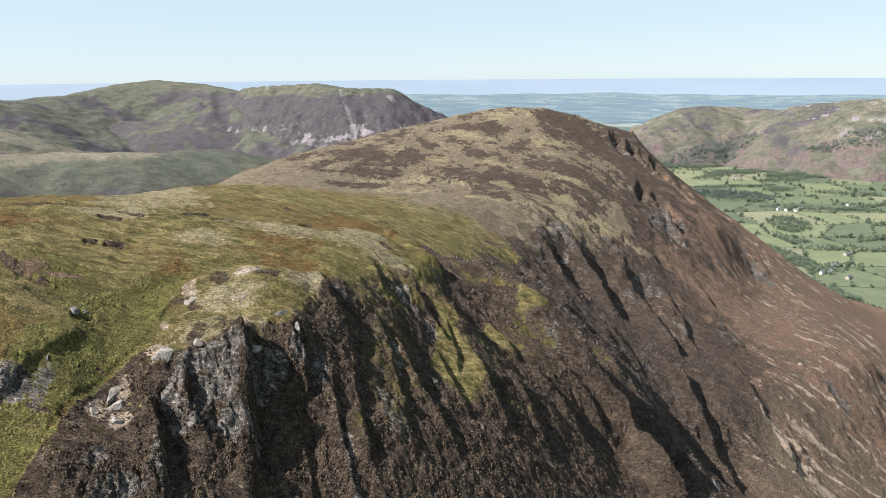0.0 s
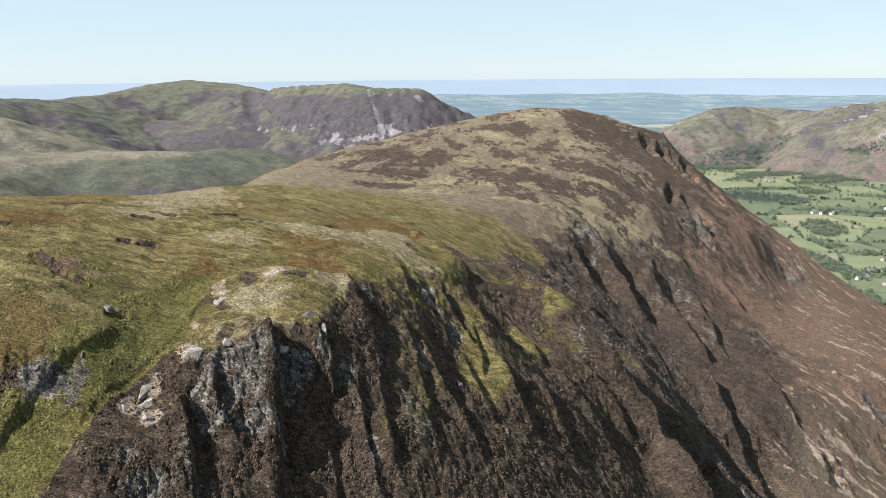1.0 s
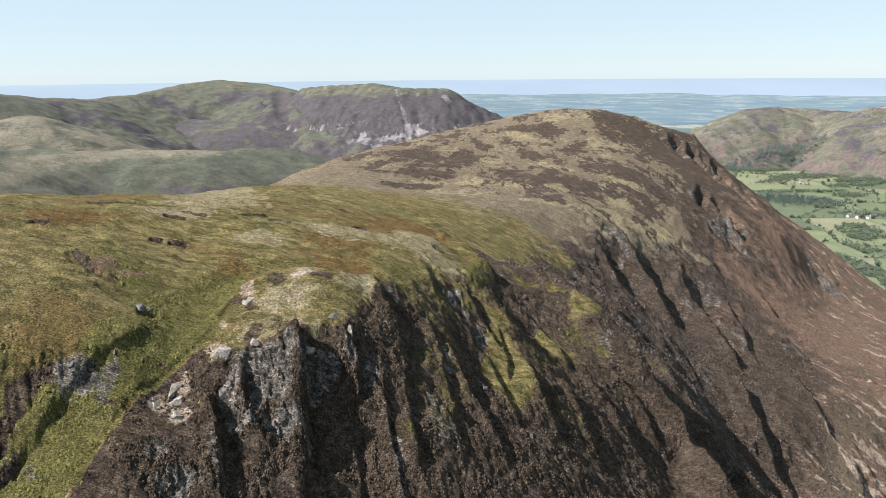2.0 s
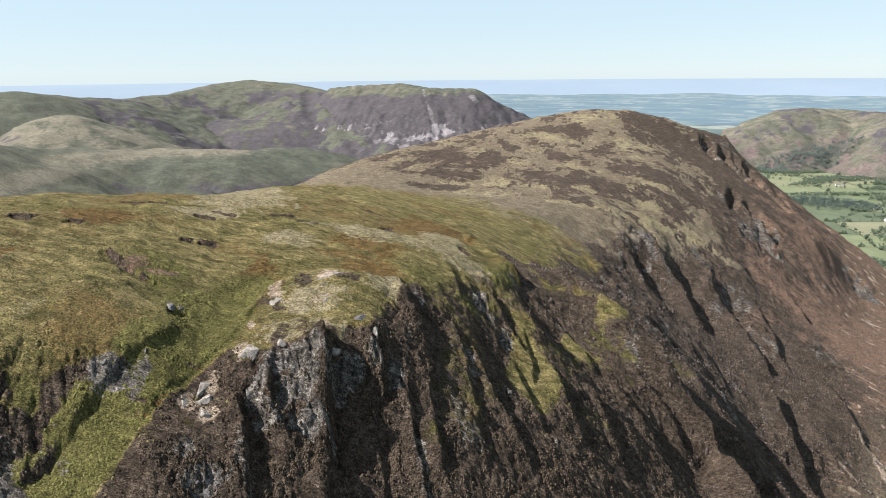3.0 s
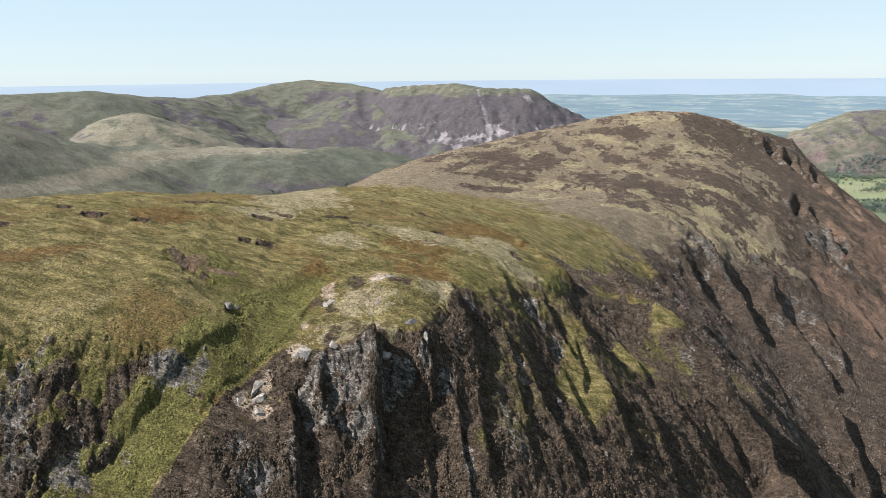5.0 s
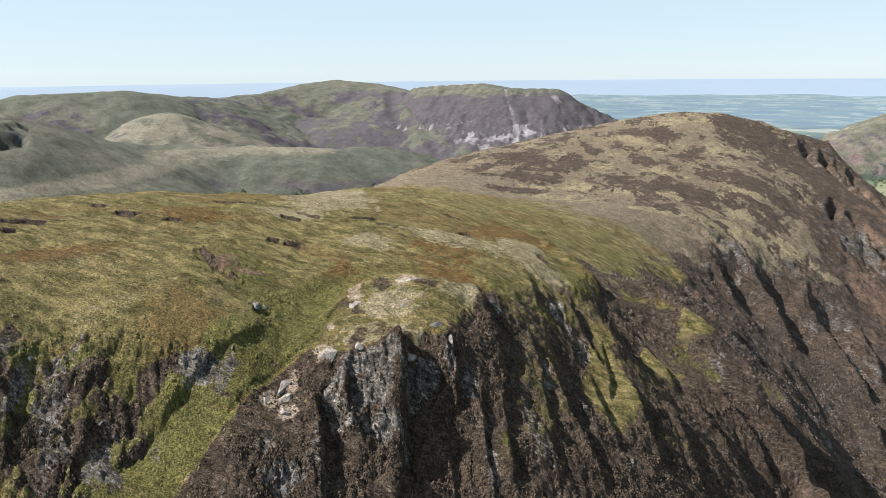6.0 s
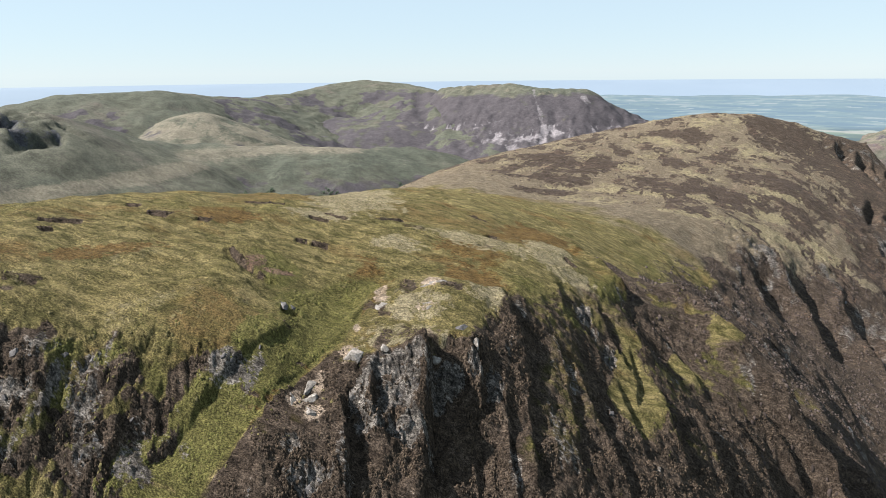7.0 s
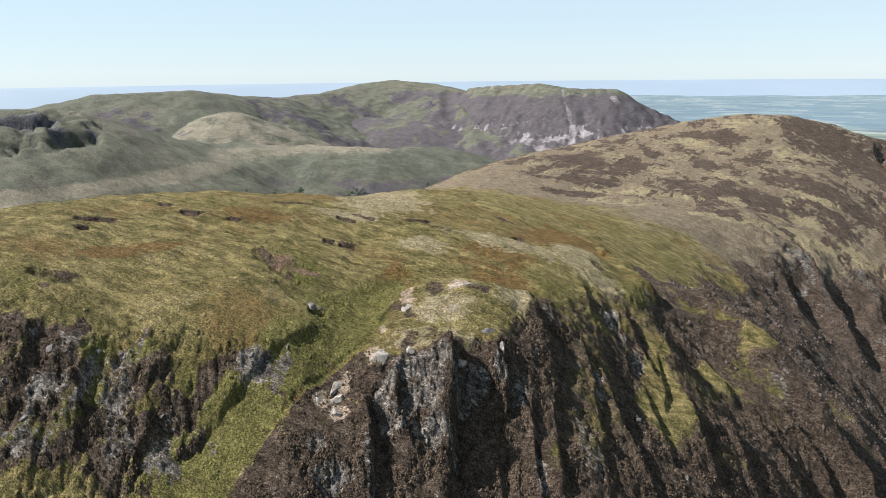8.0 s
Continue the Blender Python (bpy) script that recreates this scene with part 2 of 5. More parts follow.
FACE_UPPER = [(86, 390, 409), (118, 378, 387), (169, 442, 379), (221, 507, 366), (300, 657, 377)]
FACE_MID = [(136, 322, 364), (155, 313, 356), (248, 474, 344), (331, 638, 325)]
FACE_LOW = [(32.0, 161.0, 435), (127.0, 259.8, 342.8), (228, 368, 334), (345, 462, 312), (379, 588, 299), (438, 734, 292), (393, 820, 344)]
FACE_FOOT = [(20, 90, 428), (215, 309, 312), (320, 399, 288), (504, 657, 243), (568, 826, 227)]
SPUR = [(21.2, 233.7, 459.1), (42.0, 227.9, 446.2), (54.8, 216.6, 433.1), (67.7, 202.3, 418.7), (75.3, 189.7, 411.3)]
COMBE = [(44.6, 287.9, 437.6), (59.3, 277.3, 425.1), (77.4, 260.7, 411.6), (90.8, 240.7, 398.6), (98.4, 223.5, 390.2)]
SPUR_BACK = [(30.0, 251.0, 445.0), (51.0, 245.0, 424.0), (64.0, 234.0, 407.0), (77.0, 219.0, 391.0), (84.0, 207.0, 383.0)]
SPINE_EAST = [(2.0, 206.9, 464.7), (13.8, 201.3, 452.3), (24.3, 188.7, 445.0), (32.6, 170.6, 438.5)]
SPINE_HOLLOW = [(-6.1, 208.7, 474.9), (5.5, 183.7, 464.5), (11.8, 159.3, 456.8), (13.7, 136.3, 449.5)]
FACE_NEAR = [(-2.9, 174.8, 465.0), (-5.7, 136.5, 464.0), (-8.6, 116.8, 459.0)]
KNOLL_SIDE = [(-28.8, 146.7, 487.7), (-23.9, 135.3, 482.6), (-20.5, 125.8, 474.0), (-17.9, 115.6, 466.6)]
SIDE_GULLY = [(-26.4, 161.5, 485.5), (-22.2, 151.5, 481.4), (-18.6, 137.6, 476.4), (-15.9, 126.3, 470.4), (-13.2, 115.3, 462.8)]
SPINE_FRONT = [(-19.8, 177.1, 482.4), (-15.6, 166.2, 478.0), (-12.5, 151.5, 473.6), (-10.2, 134.0, 466.8)]
SKIRT_EAST = [(40, -150, 250), (160, 60, 285), (330, 200, 235), (520, 420, 180), (700, 720, 158), (760, 1000, 145), (500, 1250, 140)]
SKIRT_SOUTH = [(-20, 30, 365), (-110, -60, 385), (-230, -80, 420), (-300, -250, 300), (-100, -350, 200), (-450, -500, 140)]
SKIRT_WEST = [(-330, 0, 455), (-300, 150, 455), (-260, 260, 430), (-250, 420, 410), (-260, 560, 415), (-230, 700, 415), (-140, 830, 425), (0, 920, 440), (160, 930, 440), (330, 930, 390)]
SKIRT_LOW = [(-600, -100, 300), (-520, 200, 270), (-480, 450, 250), (-480, 700, 240), (-350, 950, 240), (-100, 1130, 260), (200, 1180, 250), (400, 1100, 230)]
SKIRT_BASE = [(-900, -300, 130), (-800, 200, 130), (-760, 700, 130), (-600, 1100, 130), (-200, 1400, 130), (300, 1450, 130), (800, 1250, 130)]
NEAR_LINES = [KNOLL_BACK, KNOLL_RIM, KNOLL_FOOT, KNOLL_TOP, KNOLL_SIDE, SIDE_GULLY, SPINE_FRONT, HOLLOW, GULLY, LEFT_RIM, LEFT_FOOT]
MID_LINES = [LEFT_MID, PLATEAU, WEST_BROW, SPINE, SPINE_TOP, SADDLE, BROW, FACE_UPPER, FACE_MID, SPUR, SPUR_BACK, COMBE, SPINE_EAST, SPINE_HOLLOW, FACE_NEAR]
FAR_LINES = [HILL_FLANK, HILL_MID, HILL_UPPER, HILL_RIGHT, FACE_LOW, FACE_FOOT]
SKIRTS = [SKIRT_EAST, SKIRT_SOUTH, SKIRT_WEST, SKIRT_LOW, SKIRT_BASE]

survey = np.concatenate([along(l, s) for group, s in ((NEAR_LINES, 8), (MID_LINES, 25), (FAR_LINES, 50), (SKIRTS, 150)) for l in group])
keep = []
for q in survey:                                  # lines that meet give one node
    if all((q[0] - k[0]) ** 2 + (q[1] - k[1]) ** 2 > 9 for k in keep):
        keep.append(q)
survey = np.array(keep)


def kernel(d2):
    return np.sqrt(d2 + 2.0)


A = kernel(((survey[:, None, :2] - survey[None, :, :2]) ** 2).sum(-1))
n = len(survey)
full = np.zeros((n + 3, n + 3))
full[:n, :n] = A - np.eye(n) * 0.4
full[:n, n], full[:n, n + 1:] = 1, survey[:, :2] / 100
full[n:, :n] = full[:n, n:].T
weights = np.linalg.solve(full, np.r_[survey[:, 2], 0, 0, 0])


def ridge_base(x, y):
    """The smooth landform through the lines."""
    out = np.empty(x.size)
    fx, fy = x.ravel(), y.ravel()
    for k in range(0, x.size, 20000):
        px, py = fx[k:k + 20000], fy[k:k + 20000]
        d2 = (px[:, None] - survey[:, 0]) ** 2 + (py[:, None] - survey[:, 1]) ** 2
        out[k:k + 20000] = kernel(d2) @ weights[:n] + weights[n] + (px * weights[n + 1] + py * weights[n + 2]) / 100
    return out.reshape(x.shape)


FINE = 0.85                                       # density of the ridge's sheet
azimuth = np.radians(np.concatenate([np.linspace(-64, 44, int(1150 * FINE)), np.linspace(46, 294, 120)]))
radius = np.concatenate([[0.0], np.geomspace(4, 80, 24)[:-1], np.geomspace(80, 240, int(480 * FINE))[:-1], np.geomspace(240, 1250, int(400 * FINE)), np.linspace(1300, 1700, 8)])
RR, AZ = np.meshgrid(radius, azimuth, indexing="ij")
gx, gy = RR * np.sin(AZ), RR * np.cos(AZ)


def steepness(z):
    """Slope of the sheet, as a ratio."""
    dr = np.gradient(z, axis=0) / np.gradient(RR, axis=0)
    da = np.gradient(z, axis=1) / (np.gradient(AZ, axis=1) * np.maximum(RR, 1))
    return np.hypot(dr, da)


def cells(x, y):
    """Distance to the nearest of scattered seeds, and that seed's own number."""
    xi, yi = np.floor(x).astype(np.int64), np.floor(y).astype(np.int64)
    best, own = np.full(x.shape, 9.0), np.zeros_like(x)
    for i in (-1, 0, 1):
        for j in (-1, 0, 1):
            h = PERM[(PERM[(xi + i) & 511] + yi + j) & 511]
            d = np.hypot(xi + i + 0.15 + 0.7 * (h & 15) / 15 - x, yi + j + 0.15 + 0.7 * (h >> 5) / 15 - y)
            m = d < best
            best, own = np.where(m, d, best), np.where(m, h / 511.0, own)
    return best, own


def saw(c, a, length, tall):
    """Ribs down the face: each rises slowly away from the sun and breaks off steeply; heights differ from rib to rib."""
    p = c / length
    k = np.floor(p)
    f = p - k
    own = PERM[k.astype(np.int64) & 511] / 511.0
    gap = np.clip(0.3 + 1.6 * perlin(k * 3.7, a / (length * 3.5)), 0, 1)
    return tall * own * gap * np.where(f < 0.8, f / 0.8, (1 - f) / 0.2)


def around(nodes, margin):
    """The part of the sheet near a plan line."""
    q = np.array(nodes, float)
    lo, hi = q[:, :2].min(0) - margin, q[:, :2].max(0) + margin
    return (gx > lo[0]) & (gx < hi[0]) & (gy > lo[1]) & (gy < hi[1])


def cleft(z, nodes, drop, wall, spread, raised=0.5):
    """A rib down the slope: a long rise on its right hand going down, towards the sun, then a steep drop into a gully."""
    m = around(nodes, spread * 1.6)
    x, y = gx[m], gy[m]
    w = 0.17 * spread
    wx, wy = x + w * fbm(x / (4.5 * w) + drop, y / (4.5 * w), 3, 0.6), y + w * fbm(y / (4.5 * w), x / (4.5 * w) + wall, 3, 0.6)
    d, side, share, _ = line_dist(wx, wy, nodes)
    s = -d * side
    rib = smooth(spread, 0, s) ** 1.4 * smooth(-wall, 0, s)
    notch = smooth(-0.2 * wall, -wall, s) * smooth(-1.3 * spread, -wall, s)
    ends = smooth(0.001, 0.2, share) * smooth(0.999, 0.75, share)
    z[m] += drop * (raised * rib - (1 - raised) * notch) * ends * (0.85 + 0.5 * perlin(share * 7 + drop, d * 0 + wall))
    return z


def patches(spots, fray=0.55):
    """Patches of cover: place, half-width across the bearing, half-depth along it; the edges are frayed."""
    out = np.zeros_like(gx)
    for x, y, a, b in spots:
        m = around([(x, y)], 1.7 * max(a, b))
        r = math.hypot(x, y)
        dx, dy = gx[m] - x, gy[m] - y
        u, v = (dx * y - dy * x) / r, (dx * x + dy * y) / r
        out[m] = np.maximum(out[m], smooth(1.3, 0.6, np.hypot(u / a, v / b) + fray * rag[m]))
    return out


gz = ridge_base(gx, gy)
slope0 = steepness(gz)
gu, ge = 0.35 * gx + 0.94 * gy, 0.94 * gx - 0.35 * gy      # along the ridge, and out over its east face
near = smooth(270, 180, RR)
nc, na = 0.92 * gx + 0.40 * gy, 0.40 * gx - 0.92 * gy      # across and along the strata, near
fc, fa = 0.93 * gx + 0.36 * gy, 0.36 * gx - 0.93 * gy      # the same on the farther face
gully_d = line_dist(gx, gy, GULLY)[0]
craggy = smooth(0.42, 0.85, slope0) * smooth(5, 11, gully_d)
wob = 10 * fbm(gx / 50, gy / 50, 3)
big, mid, small = fbm(gx / 90, gy / 90, 4), fbm(gx / 25, gy / 25, 4), fbm(gx / 7, gy / 7, 3)
fine_n = fbm(gx / 2.2, gy / 2.2, 3, 0.6)
rag = near * (0.6 * small + 0.8 * fine_n) + (1 - near) * (0.9 * small + 0.9 * mid)
# gullies that can be told apart: plan line, drop, wall, spread
KNOLL_CLEFTS = [
    ([(-42.5, 122.5), (-40.8, 119.3), (-39.6, 116.3), (-38.6, 112.5), (-37.4, 108.2)], 11.0, 1.3, 9),
    ([(-39.2, 113.5), (-38.6, 110.0), (-37.6, 106.2), (-36.6, 102.7), (-34.9, 97.0), (-33.0, 90)], 7.0, 1.0, 6),
    ([(-55.6, 106.0), (-54.0, 103.6), (-52.0, 101.0), (-50.7, 98.1), (-48.3, 91.8), (-46, 84)], 4.8, 0.8, 4.5),
    ([(-51.3, 114.0), (-50.5, 111.0), (-49.5, 108.1), (-48.0, 106.0), (-45.8, 104.1), (-43.4, 102.0)], 2.8, 0.8, 3.5),
    ([(-33.5, 157), (-30.0, 150), (-27.0, 145), (-24.6, 141), (-22.4, 136), (-20.2, 129)], 2.4, 1.2, 5),
    ([(-31.8, 127), (-30.6, 124), (-29.4, 121), (-28.3, 117)], 3.6, 0.9, 4),
    ([(-25.6, 125.5), (-23.6, 121.1), (-21.9, 115.7), (-18.6, 109.3), (-15.7, 104.5)], 2.4, 0.9, 4.5),
    ([(-22.6, 136.5), (-21.1, 130.5), (-19.0, 122.7), (-16.6, 116.3), (-13.8, 109.4)], 2.4, 0.9, 4.5),
    ([(-30.5, 117), (-28.8, 112.5), (-26.6, 107), (-24.5, 100)], 1.8, 0.8, 3.5),
]
SPINE_CLEFTS = [
    ([(-19.8, 156), (-17.4, 151.5), (-14.6, 146.0), (-11.8, 137.6), (-8.6, 127.0), (-5, 118)], 2.8, 0.9, 5),
    ([(-13.2, 152), (-11.0, 148), (-8.0, 142.0), (-4.2, 136.9), (0.6, 131), (5, 124)], 3.4, 1.0, 5.5),
    ([(-22.5, 187), (-20.4, 181), (-18.0, 174.0), (-16.2, 168)], 2.2, 0.9, 4),
    ([(-25, 233), (-17.5, 231), (-10.5, 226), (-4, 220), (2, 213)], 8.0, 1.4, 9),
    ([(-14.2, 196), (-10.8, 193), (-6.0, 192), (-1.0, 191), (4.2, 187)], 4.6, 1.2, 7),
    ([(-12.4, 188), (-9.4, 184.5), (-5.6, 180.3), (-1.1, 174.4), (2, 168)], 3.4, 1.1, 6),
    ([(-3.6, 194), (0.8, 190.4), (6.0, 187), (10.5, 182)], 3.2, 1.1, 6),
    ([(4, 211), (11.3, 207.8), (17.1, 204.4), (22.6, 199.5), (27.2, 191)], 3.6, 1.1, 7),
    ([(13, 221), (21.7, 217.0), (29, 213.5)], 2.8, 1.0, 6),
    ([(0.6, 182), (2.4, 174), (3.6, 165), (4.6, 156)], 2.2, 0.9, 4.5),
    ([(29, 197), (34.5, 192), (39.1, 187), (43.6, 179), (47, 170)], 4.6, 1.1, 6),
    ([(40, 206), (46.0, 202), (52.4, 198), (57, 190)], 3.8, 1.0, 6),
    ([(8, 172), (11.5, 164), (14.5, 155), (18, 145)], 3.6, 1.0, 5.5),
    ([(20, 180), (24, 172), (27.5, 162), (30, 152)], 4.0, 1.0, 5.5),
    ([(-2, 163), (1, 155), (4, 147), (8, 138)], 2.2, 0.9, 5),
]
FACE_CLEFTS = [
    ([(4, 252), (13, 245), (21, 239), (31, 233), (41, 226.5), (53.5, 215), (63, 203.5), (71, 191), (78, 177), (84, 162), (89, 145), (92, 125)], 20.0, 4.0, 20),
    ([(72, 404), (71, 392), (71.6, 380), (74, 366)], 6.0, 2.2, 14),
    ([(73, 368), (79, 364), (90, 361)], 4.5, 2.0, 12),
    ([(84, 436), (91, 424), (97.8, 408), (103.8, 393), (108, 376), (114, 362)], 14.0, 3.0, 22),
    ([(134, 456), (133, 436), (131.5, 415), (136.4, 402), (143.4, 386), (148, 366), (150, 346)], 10.5, 2.6, 22),
    ([(166, 442), (166.5, 426), (167.0, 408), (165.7, 392), (167, 366)], 5.5, 2.4, 20),
    ([(205, 500), (212, 484), (216, 466)], 6.0, 2.4, 20),
    ([(137, 352), (138.6, 336), (139.2, 320), (138.8, 302), (139, 284), (142.2, 266), (144, 246)], 13.0, 3.0, 24),
    ([(193, 384), (193.6, 366), (193.7, 346), (194.4, 330)], 5.0, 2.2, 16),
    ([(203, 326), (199.2, 314), (193.5, 294)], 5.0, 2.2, 14),
    ([(96, 350), (102, 336), (107, 318), (110, 300)], 3.5, 2.0, 14),
]
CLIFFS = [                                        # cut into the hill's edge, little raised
    ([(206, 652), (195, 630), (189, 610), (186, 592)], 11.0, 4.0, 15),
    ([(216, 644), (208, 620), (213, 596), (224, 572), (230, 548)], 13.0, 4.5, 17),
    ([(212, 804), (204, 778), (202, 752), (207, 728)], 9.0, 4.5, 15),
    ([(236, 810), (225, 778), (222, 748), (229, 716), (237, 686)], 14.0, 5.0, 18),
    ([(250, 806), (240, 772), (240, 745), (244, 722)], 9.0, 4.5, 14),
    ([(264, 808), (252, 770), (251, 734), (258, 700), (267, 664)], 15.0, 5.0, 18),
    ([(290, 786), (279, 744), (281, 706), (290, 672)], 11.0, 5.0, 17),
]
LEFT_CLEFTS = [
    ([(-70.5, 117), (-73, 110), (-76, 103.5), (-79, 96), (-83, 87), (-88, 77)], 1.4, 1.0, 4),
    ([(-107, 88), (-104, 81), (-99, 73)], 1.6, 1.2, 5),
    ([(-95, 96), (-93, 90), (-91, 83), (-89, 74)], 1.4, 1.0, 5),
    ([(-120, 86), (-116, 79), (-111, 70)], 1.5, 1.2, 5),
]
for nodes, drop, wall, spread in KNOLL_CLEFTS + SPINE_CLEFTS + FACE_CLEFTS + LEFT_CLEFTS:
    gz = cleft(gz, nodes, drop, wall, spread)
for nodes, drop, wall, spread in CLIFFS:
    gz = cleft(gz, nodes, drop, wall, spread, 0.12)
# the knoll stands clear of the grass behind it
kb_d, kb_side, _, _ = line_dist(gx, gy, [(-61.5, 126), (-60.5, 135.4), (-56.5, 141), (-48.8, 146), (-41.6, 147.2), (-35.1, 150.4), (-30.0, 157)])
kb = kb_d * kb_side + 0.8 * small
gz = gz - 2.0 * smooth(0.2, 3.5, kb) * smooth(20, 8, kb) * smooth(30, 20, np.hypot(gx + 46, gy - 143))
f1, own1 = cells((nc + 0.3 * wob) / 3.6, (na + 0.4 * wob) / 6.5)
f2, own2 = cells((nc + 0.2 * wob) / 1.5 + 40, na / 2.6)
blocky = 1.3 * (own1 - 0.5) - 1.1 * f1 + 0.8 * (own2 - 0.5) - 0.55 * f2
far_block, far_own = cells((gu + wob) / 11.0 + 7, (ge + wob) / 15.0)
# where bare rock shows: the crag under the knoll, then the ribs of the face
CRAG_ROCK = [(-46, 115, 6.1, 2.4), (-44, 111, 5.6, 2.3), (-41, 107, 5.2, 2.2), (-52, 107, 2.6, 4.3), (-49, 104, 3.2, 2.4), (-55, 91, 4.0, 2.4), (-31, 123, 1.8, 2.7), (-36, 120, 3.7, 2.1),
             (-38, 116, 2.2, 1.8), (-27, 124, 1.9, 3.2), (-4, 170, 2.3, 4.6), (-60, 94, 2.0, 2.0), (-12, 178, 3, 5)]
RIB_ROCK = [(36, 277, 4, 20), (84, 424, 10, 13), (133, 461, 13, 16), (127, 400, 6, 17), (151, 437, 18, 20), (150, 408, 13, 16), (160, 394, 10, 16), (58, 366, 4, 19), (55, 265, 3, 18),
            (209, 568, 24, 21), (344, 645, 21, 18), (273, 398, 24, 14), (312, 528, 11, 26), (210, 430, 14, 30)]
crag_rock, rib_rock = patches(CRAG_ROCK, 0.8), patches(RIB_ROCK, 0.8)
ribs = ridged((fc + wob) / 40, fa / 150, 3, 0.55) - 0.6
fine_ribs = saw(nc + 0.9 * wob + 3.4 * small + 0.7 * fine_n, na, 5.3, 1.5) + saw(nc + 0.7 * wob + 2.4 * small + 0.8 * fine_n + 9, na, 2.1, 0.7)
far_ribs = saw(fc + wob + 5 * small, fa, 15, 4.0) + saw(fc + 0.8 * wob + 3 * small + 9, fa, 6, 1.6)
gz = gz + craggy * (1 - near) * (2.6 * ribs + far_ribs)
gz = gz + craggy * near * ((0.55 - 0.25 * smooth(-25, -38, gx) - 0.2 * smooth(-66, -72, gx)) * fine_ribs + 0.5 * (own2 - f2) + 1.1 * fbm(gx / 5.5, gy / 5.5, 3))
gz = gz + np.clip(crag_rock + 0.35 * craggy * near * smooth(-70, -74, gx), 0, 1) * blocky
gz = gz + rib_rock * (1 - near) * (3.2 * (far_own - 0.5) - 2.0 * far_block + 1.2)
gz = gz + 1.7 * fbm(gx / 24, gy / 24, 3) + 0.5 * fbm(gx / 6, gy / 6, 3)
gz = gz + near * (0.22 + 0.6 * craggy) * 0.55 * fbm(gx / 1.6, gy / 1.6, 2)
# terracettes and tussocky ripples on the grass
ripple = ridged(gx / 7 + 0.5 * small, gy / 2.2 + 0.6 * small + 3, 2, 0.6) - 0.6
gz = gz + smooth(420, 200, RR) * (1 - craggy) * 0.85 * ripple * np.clip(0.5 + 1.5 * mid, 0.1, 1.2)
kd, kown = cells(gu / 12 + 3 + 0.3 * fbm(gx / 9, gy / 9, 2), ge / 26 + 0.3 * fbm(gx / 12, gy / 12, 2))
knob_far = smooth(0.60, 0.75, kown) * smooth(0.46, 0.12, kd + 0.2 * fbm(gx / 5, gy / 5, 3)) * smooth(0.55, 0.85, slope0) * (1 - near)
gz = gz + 1.8 * knob_far + (1 - near) * (craggy * (1.3 * fbm(gx / 14, gy / 14, 3) + 0.8 * fbm(gx / 5, gy / 5, 2)) + 0.6 * fbm(gx / 11, gy / 11, 3))
CRAG_LINES = [[(70, 416), (84, 404)], [(186, 536), (214, 560)], [(176, 611), (224, 594)], [(205, 766), (256, 716)], [(210, 790), (275, 822)], [(52, 318), (66, 305)], [(340, 660), (368, 640)]]
crag_far = np.clip(sum(smooth(26, 6, line_dist(gx, gy, c)[0]) for c in CRAG_LINES), 0, 1)
gz = gz + crag_far * (4.0 * (far_own - 0.5) - 4.0 * far_block + 0.6)
# peat edges and small banks in the grass
HAGS = [([(-150, 124), (-140, 129)], 1.5), ([(-89, 158), (-84, 160)], 1.3), ([(-98, 185), (-88, 183)], 1.2), ([(-100, 137), (-95, 131), (-88, 129), (-82, 128)], 1.6), ([(-131, 96), (-122, 98)], 1.0),
        ([(-48, 208), (-40, 204)], 1.3), ([(-62, 236), (-54, 232)], 1.3), ([(-22, 214), (-16, 208)], 1.2), ([(-125, 180), (-112, 184)], 1.1), ([(-76, 120), (-73, 121)], 1.0),
        ([(-145, 149), (-140, 151)], 1.1), ([(-133, 145), (-126, 146)], 1.0), ([(-120, 149), (-116, 150)], 1.0), ([(-93, 157), (-90, 158)], 1.2), ([(-99, 176), (-92, 177)], 1.2), ([(-72, 189), (-64, 189)], 1.0), ([(-143, 118), (-141, 121)], 1.2), ([(-82, 188), (-76, 199)], 0.9), ([(-48, 190), (-42, 190)], 1.0)]
hag = zero = np.zeros_like(gx)
for nodes, deep in HAGS:
    d, side, share, _ = line_dist(gx + 1.2 * small, gy + 1.2 * small, nodes)
    gz = gz - deep * smooth(-0.3, 0.5, -d * side) * smooth(3.5, 1.0, d) * smooth(0, 0.1, share) * smooth(1, 0.9, share)
    # dark cover along each bank: peat, and shade under its lip painted in
    hag = np.maximum(hag, smooth(1.5, 0.6, d + 0.6 * small) * smooth(0, 0.05, share) * smooth(1, 0.95, share))
gz = gz - smooth(1250, 1650, RR) * 60
gz = gz + smooth(75, 45, RR) * (ridge_base(gx, gy) - gz)
slope1 = steepness(gz)

# ---- what covers the ridge ----
FACE_GREEN = [(-23, 162, 4.4, 7.0), (14, 185, 6.5, 14), (33, 210, 10.5, 7.1), (7, 159, 4.0, 3.9), (22, 162, 3.8, 3.2), (-14, 170, 4.1, 3.5), (4, 292, 11, 19), (32, 373, 17, 17), (14, 158, 3.3, 3.3),
              (-26, 168, 6, 8), (-8, 205, 8, 10)]
GRASS_GREEN = [(-86, 134, 5.2, 9.3), (-73, 108, 6.3, 6.5), (-78, 94, 7.3, 4.6), (-89, 93, 1.9, 3.1), (-106, 88, 3.9, 2.0), (-99, 92, 3.2, 1.5), (-103, 83, 1.9, 2.1), (-74, 124, 6, 7)]
